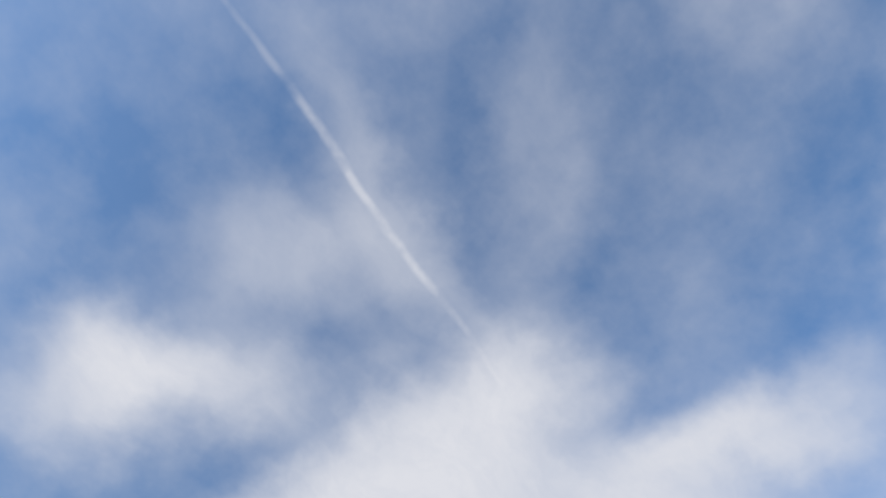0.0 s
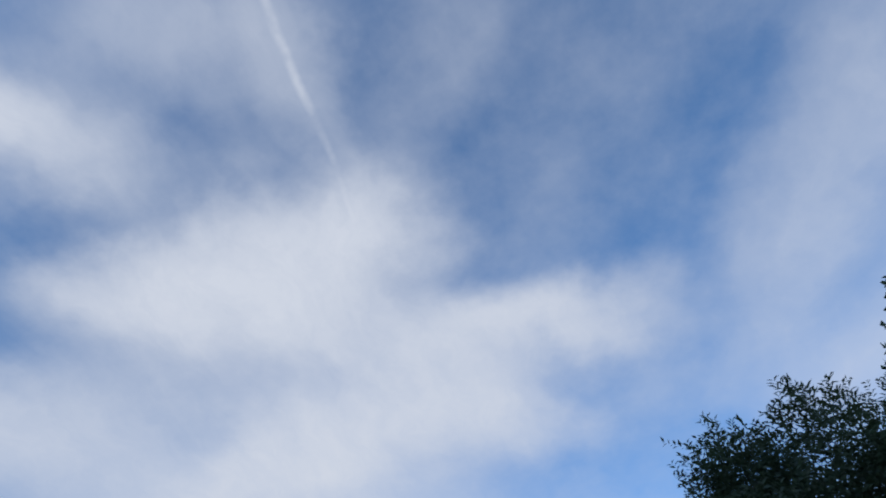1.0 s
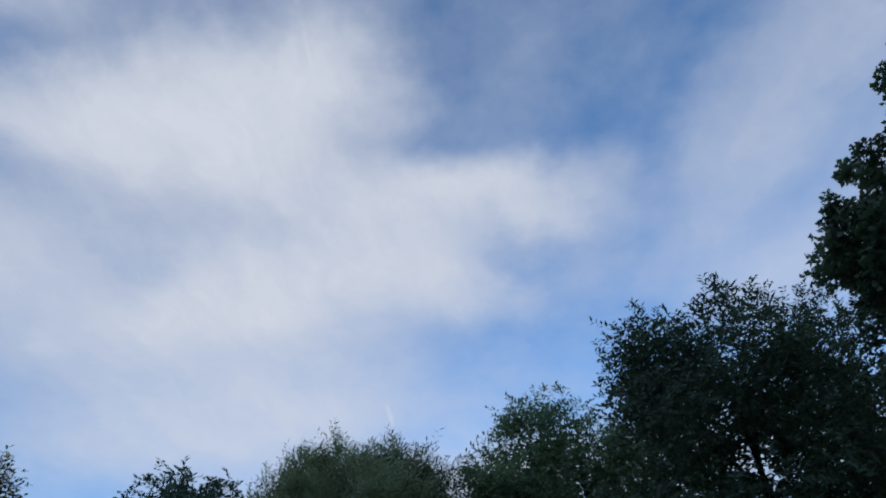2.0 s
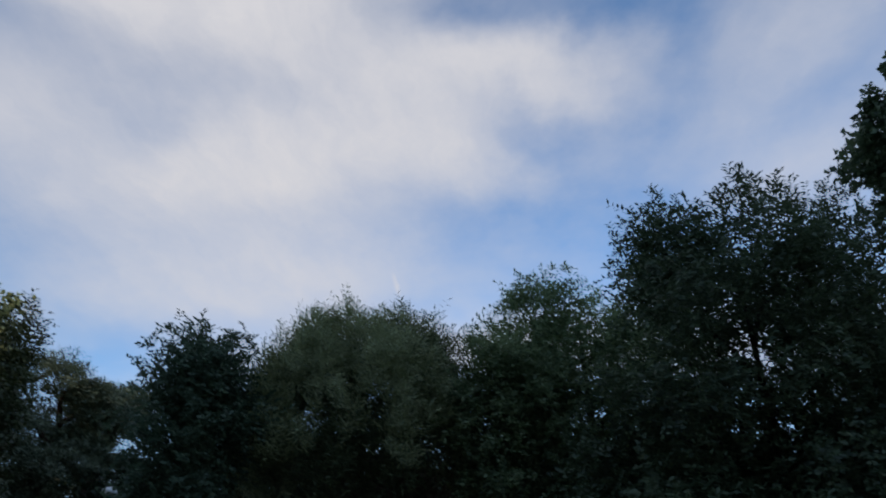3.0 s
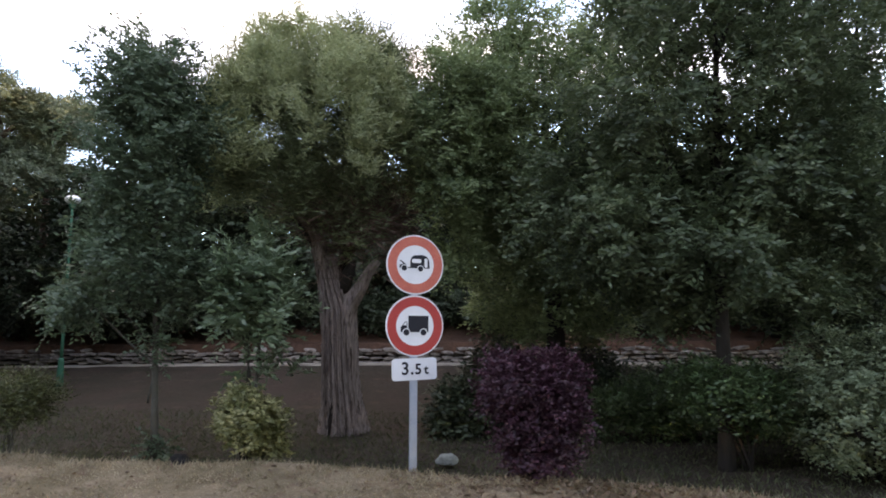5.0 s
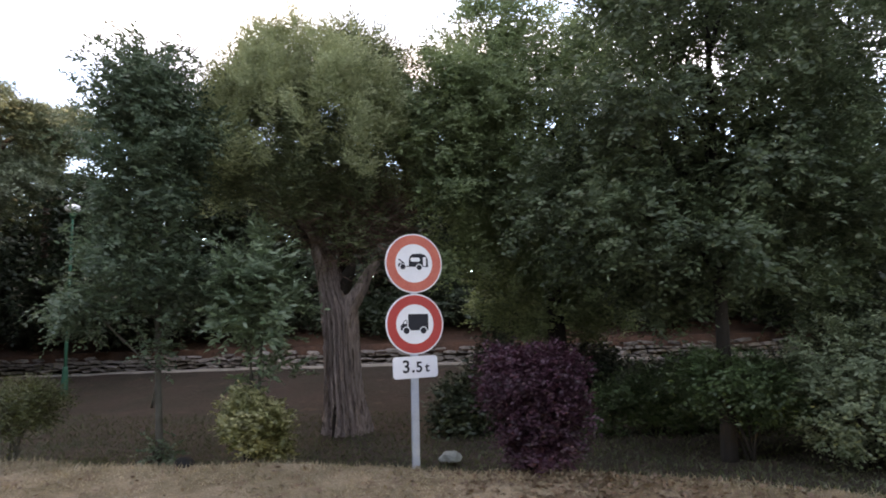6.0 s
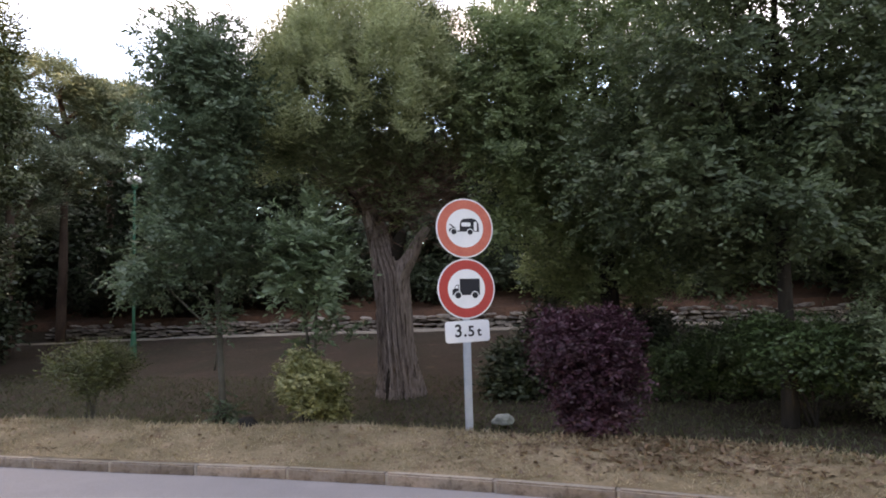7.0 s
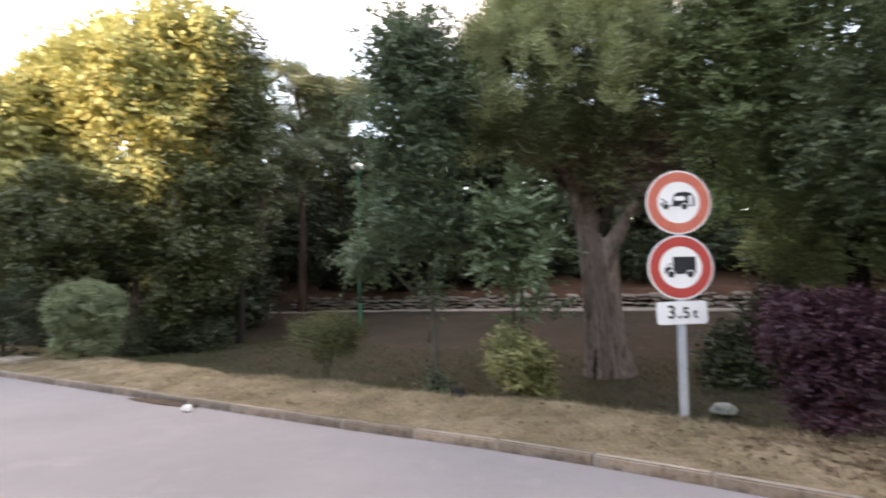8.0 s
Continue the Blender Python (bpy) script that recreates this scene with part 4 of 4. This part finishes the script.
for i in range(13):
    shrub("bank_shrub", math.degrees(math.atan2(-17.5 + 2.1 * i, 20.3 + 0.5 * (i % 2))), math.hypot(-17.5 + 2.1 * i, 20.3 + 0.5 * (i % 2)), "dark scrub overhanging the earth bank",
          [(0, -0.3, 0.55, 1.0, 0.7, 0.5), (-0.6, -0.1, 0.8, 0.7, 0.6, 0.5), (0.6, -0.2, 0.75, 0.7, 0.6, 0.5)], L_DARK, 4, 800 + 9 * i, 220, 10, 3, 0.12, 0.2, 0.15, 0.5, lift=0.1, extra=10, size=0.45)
shrub("undergrowth_shrub", 17.5, 8.3, "loose green undergrowth shrub in deep shade",
      [(-0.1, 0, 0.85, 0.42, 0.4, 0.26), (-0.45, 0, 0.95, 0.3, 0.35, 0.2), (0.3, 0, 0.75, 0.3, 0.35, 0.25)], L_UNDER, 5, 931, 240, 9, 6, 0.09, 0.18, 0.058, 0.42, lift=0.1, extra=12, size=0.45)


# ---- the road sign ----
def circle(r, n=48, cx=0.0, cz=0.0):
    return [(cx + r * math.cos(2 * math.pi * i / n), cz + r * math.sin(2 * math.pi * i / n)) for i in range(n)]


def rounded(x0, x1, z0, z1, r, n=5):
    out = []
    for cx, cz, a in ((x1 - r, z1 - r, 0), (x0 + r, z1 - r, 90), (x0 + r, z0 + r, 180), (x1 - r, z0 + r, 270)):
        out += [(cx + r * math.cos(radians(a + 90 * k / n)), cz + r * math.sin(radians(a + 90 * k / n))) for k in range(n + 1)]
    return out


def ring(bm, r0, r1, y0, y1, n=64):
    rows = []
    for r, y in ((r0, y0), (r1, y0), (r1, y1), (r0, y1)):
        rows.append([bm.verts.new((r * math.cos(2 * math.pi * i / n), y, r * math.sin(2 * math.pi * i / n))) for i in range(n)])
    for k in range(4):
        a, b = rows[k], rows[(k + 1) % 4]
        for i in range(n):
            j = (i + 1) % n
            bm.faces.new((a[i], a[j], b[j], b[i]))
    bmesh.ops.recalc_face_normals(bm, faces=bm.faces)


def place(ob, x=0.0, y=0.0, z=0.0, tilt=0.0):
    ob.matrix_local = pose(x, y, z, 0, tilt, 0)
    return ob


def road_sign():
    t = thing("road_sign", -1.25, 6.71, 0.16, "two round red-rimmed caravan and lorry signs on a steel post", "road sign")
    t.rotation_euler = (0, radians(0.5), radians(29))
    bm = bmesh.new()
    box(bm, -0.040, 0.040, 0.0, 0.04, -0.15, 2.55, 0.006)
    part("post", bm, GALV, t, "galvanised steel post")
    for i, (z, red, tilt) in enumerate(((2.243, RED_FADED, 0.0), (1.583, RED, 0.0))):
        bm = bmesh.new()
        slab(bm, circle(0.325, 64), -0.022, -0.004)
        bmesh.ops.bevel(bm, geom=[e for e in bm.edges if abs(e.verts[0].co.y - e.verts[1].co.y) < 1e-6], offset=0.004, segments=2, affect="EDGES")
        disc = place(part("sign_disc", bm, WHITE, t, "white sign disc with a faded rim" if i == 0 else "white sign disc with a deep red rim"), z=z, tilt=tilt)
        bm = bmesh.new()
        ring(bm, 0.212, 0.311, -0.0245, -0.021)
        part("red_rim", bm, red, disc, "red reflective rim")
        for dz in (-0.12, 0.12):
            bm = bmesh.new()
            box(bm, -0.10, 0.10, -0.004, 0.0, dz - 0.02, dz + 0.02)
            part("bracket", bm, GALV, disc, "steel bracket")
        yf, yb = -0.0250, -0.0215
        bm = bmesh.new()
        if i:
            slab(bm, [(-0.062, -0.048), (0.125, -0.048), (0.125, 0.098), (-0.062, 0.098)], yf, yb)          # load box
            slab(bm, [(-0.072, -0.048), (-0.072, 0.040), (-0.095, 0.040), (-0.118, 0.0), (-0.132, -0.010), (-0.132, -0.060), (-0.072, -0.060)], yf, yb)
            slab(bm, [(-0.075, -0.062), (0.125, -0.062), (0.125, -0.047), (-0.075, -0.047)], yf, yb)
            bmesh.ops.scale(bm, vec=(1.22, 1, 1.1), verts=bm.verts)
            part("lorry_pictogram", bm, BLACK, disc, "black lorry outline")
            bm = bmesh.new()
            slab(bm, [(-0.096, 0.004), (-0.096, 0.036), (-0.113, 0.036), (-0.132, 0.004)], yf - 0.002, yf - 0.0003)
            part("cab_window", bm, WHITE, disc)
            wheels = ((-0.098, -0.070, 0.034), (0.095, -0.070, 0.034))
        else:
            body = [(-0.045, -0.03), (-0.045, 0.03), (-0.035, 0.06), (-0.012, 0.078), (0.06, 0.084), (0.10, 0.072), (0.122, 0.04), (0.126, -0.03)]
            slab(bm, [(1.3 * a, 1.3 * b) for a, b in body[::-1]], yf, yb)
            part("caravan_pictogram", bm, BLACK, disc, "black caravan outline")
            bm = bmesh.new()
            slab(bm, rounded(-0.040, 0.066, 0.018, 0.062, 0.016)[::-1], yf - 0.002, yf - 0.0003)
            part("caravan_window", bm, WHITE, disc)
            bm = bmesh.new()
            slab(bm, rounded(0.104, 0.138, -0.030, 0.070, 0.012)[::-1], yf - 0.002, yf - 0.0003)
            part("caravan_door", bm, WHITE, disc)
            bm = bmesh.new()
            slab(bm, [(-0.045, -0.03), (-0.045, -0.022), (-0.078, -0.022), (-0.082, 0.0), (-0.125, 0.034), (-0.137, 0.034), (-0.137, 0.026), (-0.127, 0.024), (-0.104, 0.004), (-0.137, -0.004), (-0.140, -0.03)], yf, yb)
            bmesh.ops.scale(bm, vec=(1.3, 1, 1.3), verts=bm.verts)
            part("car_pictogram", bm, BLACK, disc, "black rear half of a car")
            wheels = ((-0.128, -0.040, 0.030), (0.058, -0.044, 0.030))
        for cx, cz, r in wheels:
            bm = bmesh.new()
            slab(bm, circle(r * 1.28, 24, cx, cz)[::-1], yf - 0.002, yf - 0.0003)
            part("wheel_gap", bm, WHITE, disc)
            bm = bmesh.new()
            slab(bm, circle(r, 24, cx, cz)[::-1], yf - 0.004, yf - 0.0023)
            part("wheel_mark", bm, BLACK, disc)
    bm = bmesh.new()
    slab(bm, rounded(-0.25, 0.25, -0.115, 0.115, 0.035)[::-1], -0.020, -0.004)
    bmesh.ops.recalc_face_normals(bm, faces=bm.faces)
    panel = place(part("weight_panel", bm, WHITE, t, "white plate with a black weight limit"), z=1.125, tilt=-1.5)
    for text, x, size in (("3", -0.105, 0.185), (".", -0.028, 0.185), ("5", 0.040, 0.155), ("t", 0.130, 0.135)):
        cu = bpy.data.curves.new("figure", "FONT")
        cu.body, cu.size, cu.align_x, cu.extrude, cu.offset = text, size, "CENTER", 0.001, 0.0035
        tmp = bpy.data.objects.new("figure", cu)
        scene.collection.objects.link(tmp)
        bpy.context.view_layer.update()
        me = bpy.data.meshes.new_from_object(tmp.evaluated_get(bpy.context.evaluated_depsgraph_get()))
        bpy.data.objects.remove(tmp)
        me.materials.clear()
        me.materials.append(BLACK)
        ob = new("figure", me)
        ob.parent = panel
        ob.matrix_local = pose(x, -0.0222, -0.052, 90, 0, 0)


road_sign()


# ---- lamp post beyond the lawn ----
def lamp_post():
    x, y = polar(-38.7, 18.6)
    t = thing("lamp_post", x, y, ground_z(x, y), "green-painted lamp post with a white globe", "lamp post")
    h = 5.15 - t.location.z
    limb("base", t, GREEN_PAINT, [(0, 0, -0.1), (0, 0, 0.35), (0, 0, 0.7)], [0.085, 0.08, 0.06], sides=16)
    limb("pole", t, GREEN_PAINT, [(0, 0, 0.6), (0, 0, h * 0.6), (0, 0, h - 0.2)], [0.042, 0.036, 0.03], sides=14)
    limb("collar", t, GREEN_PAINT, [(0, 0, h - 0.22), (0, 0, h - 0.18), (0, 0, h - 0.1)], [0.05, 0.07, 0.09], sides=14)
    bm = bmesh.new()
    bmesh.ops.create_uvsphere(bm, u_segments=24, v_segments=14, radius=0.17, matrix=Matrix.Translation((0, 0, h + 0.02)) @ Matrix.Diagonal((1.1, 1.1, 0.68, 1)))
    part("globe", bm, GLOBE, t, "white glass globe", smooth=True)


lamp_post()


# ---- small things on the ground ----
def lump(name, x, y, z, sx, sy, sz, mat, label, category, seed):
    bm = bmesh.new()
    bmesh.ops.create_icosphere(bm, subdivisions=3, radius=1.0)
    for v in bm.verts:
        d = 1 + 0.28 * noise.noise(v.co * 1.3 + Vector((seed, 0, 0))) + 0.10 * noise.noise(v.co * 4 + Vector((0, seed, 0)))
        v.co = Vector((v.co.x * sx, v.co.y * sy, max(v.co.z, -0.5) * sz)) * d
    ob = part(name, bm, mat, None)
    ob.location = (x, y, z)
    return tagged(ob, label, category)


lump("crumpled_paper", -7.25, 5.42, 0.075, 0.085, 0.06, 0.055, PAPER, "crumpled white paper lying by the kerb", "litter", 3)
x, y = polar(-7.6, 8.0)
lump("rock", x, y, ground_z(x, y) + 0.09, 0.13, 0.10, 0.08, ROCK, "pale rounded rock on the lawn", "rock", 5)
x, y = polar(-30.0, 7.9)
lump("rock", x, y, ground_z(x, y) + 0.12, 0.15, 0.13, 0.17, ROCK_DARK, "black stone on the lawn's edge", "rock", 8)


def dead_leaves():
    g = np.random.default_rng(77)
    n = 4300
    x = np.concatenate([-16 + 22 * g.random(1500), 0.45 + g.normal(size=n - 1500) * 0.85])
    y = np.array([kerb_y(a) + 0.12 + (1.5 * g.random() if i < 1500 else 0.25 + 1.35 * g.random() ** 0.7) for i, a in enumerate(x)])
    z = np.array([max(verge_z(a, b), ground_z(a, b)) for a, b in zip(x, y)]) + 0.018
    base = np.stack([x, y, z], 1)
    way = unit(g.normal(size=(n, 3)) * np.array([1, 1, 0.25]))
    up = unit(np.array([0, 0, 1.0]) + g.normal(size=(n, 3)) * 0.35)
    ln = 0.03 + 0.045 * g.random(n)
    tagged(quads_object("dead_leaves", leaf_quads(base, way, up, ln, ln * 0.5), leaf_material("dead_leaf", (0.075, 0.042, 0.026), (0.20, 0.125, 0.075), glow=0.15, clump=4)), "scattered dry brown leaves", "leaves", kind="stuff")


dead_leaves()
lump("gutter_debris", -8.1, 5.68, 0.045, 0.75, 0.10, 0.03, material("leaf_mould", (0.13, 0.085, 0.06), (0.09, 0.06, 0.045), 0.95, grain=40, patch=8, bump=0.8), "brown leaf debris heaped in the gutter", "debris", 11)
bm = bmesh.new()
box(bm, -0.55, 0.55, -0.28, 0.28, -0.06, 0.03, 0.012)
slab_ob = part("concrete_slab", bm, KERB)
slab_ob.matrix_local = pose(-15.3, 7.0, 0.215, 1.5, 0, 4)
tagged(slab_ob, "pale concrete slab lying in the verge", "slab")


# ---- path and rubble wall ----
def back_path():
    v, f = [], []
    xs = np.arange(-34, 14, 0.5)
    for x in xs:
        for y, dz in ((17.75, -0.05), (17.78, 0.035), (18.15, 0.04), (18.6, 0.03)):
            v.append((x, y, max(ground_z(x, 17.6), 0.5) + dz + 0.02))
    for i in range(len(xs) - 1):
        for k in range(3):
            f.append((i * 4 + k, (i + 1) * 4 + k, (i + 1) * 4 + k + 1, i * 4 + k + 1))
    tagged(mesh_object("path", v, f, PATHMAT, smooth=False), "pale gravel path at the foot of the bank", "path", kind="structure")


back_path()


def kerb():
    k = thing("kerb", 0, 0, 0, "weathered concrete kerb of metre-long stones", "kerb", kind="structure")
    bm = bmesh.new()
    box(bm, -0.488, 0.488, -0.06, 0.07, -0.12, 0.122, 0.014)
    me = bpy.data.meshes.new("kerb_stone")
    bm.to_mesh(me)
    bm.free()
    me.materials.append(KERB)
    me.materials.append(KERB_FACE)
    # top faces take the paler concrete, all others the browner, darker one
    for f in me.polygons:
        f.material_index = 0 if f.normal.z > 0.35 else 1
    bmj = bmesh.new()
    g = random.Random(5)
    x = -36.35
    while x < 14:
        y0 = kerb_y(x)
        x1 = x + 0.99 * math.cos(math.atan2(kerb_y(x + 1) - y0, 1))
        ob = new("kerb_stone", me)
        ob.parent = k
        ob.matrix_local = pose((x + x1) / 2, (y0 + kerb_y(x1)) / 2 + 0.06 + g.uniform(-0.006, 0.006), g.uniform(-0.008, 0.004), g.uniform(-1, 1), g.uniform(-0.4, 0.4), math.degrees(math.atan2(kerb_y(x1) - y0, x1 - x)) + g.uniform(-0.4, 0.4))
        box(bmj, x1 - 0.011, x1 + 0.011, kerb_y(x1) + 0.001, kerb_y(x1) + 0.12, -0.1, 0.119)
        x = x1
    part("mortar", bmj, material("pale_mortar", (0.36, 0.325, 0.29), grain=40), k, "pale mortar joints")


kerb()


def rubble_wall():
    w = thing("wall_rubble", 0, 18.75, 0, "low dry rubble wall holding the earth bank", "wall", kind="structure")
    g = random.Random(9)
    meshes = []
    for i in range(5):
        bm = bmesh.new()
        bmesh.ops.create_icosphere(bm, subdivisions=1, radius=0.5)
        for v in bm.verts:
            v.co *= 1 + 0.25 * noise.noise(v.co * 2.5 + Vector((i * 3.1, 0, 0)))
            v.co = Vector((max(min(v.co.x, 0.38), -0.38), max(min(v.co.y, 0.36), -0.36), max(min(v.co.z, 0.34), -0.34)))
        me = bpy.data.meshes.new("stone")
        bm.to_mesh(me)
        bm.free()
        me.materials.append(STONE)
        meshes.append(me)
    count = 0
    for row in range(4):
        x = -18.5 + g.random() * 0.3
        while x < 7:
            wd = g.uniform(0.20, 0.48)
            hh = g.uniform(0.06, 0.12)
            if count < 300 and (row < 3 or g.random() < 0.6):
                ob = new("stone", g.choice(meshes))
                ob.parent = w
                ob.matrix_local = pose(x + wd / 2, g.uniform(-0.08, 0.06) - 0.14, 0.86 + row * 0.115 + g.uniform(-0.03, 0.03), g.uniform(-8, 8), g.uniform(-9, 9), g.uniform(-10, 10)) @ Matrix.Diagonal((wd * 1.25, 0.4, hh * 1.5, 1))
                count += 1
            x += wd
    return w


rubble_wall()
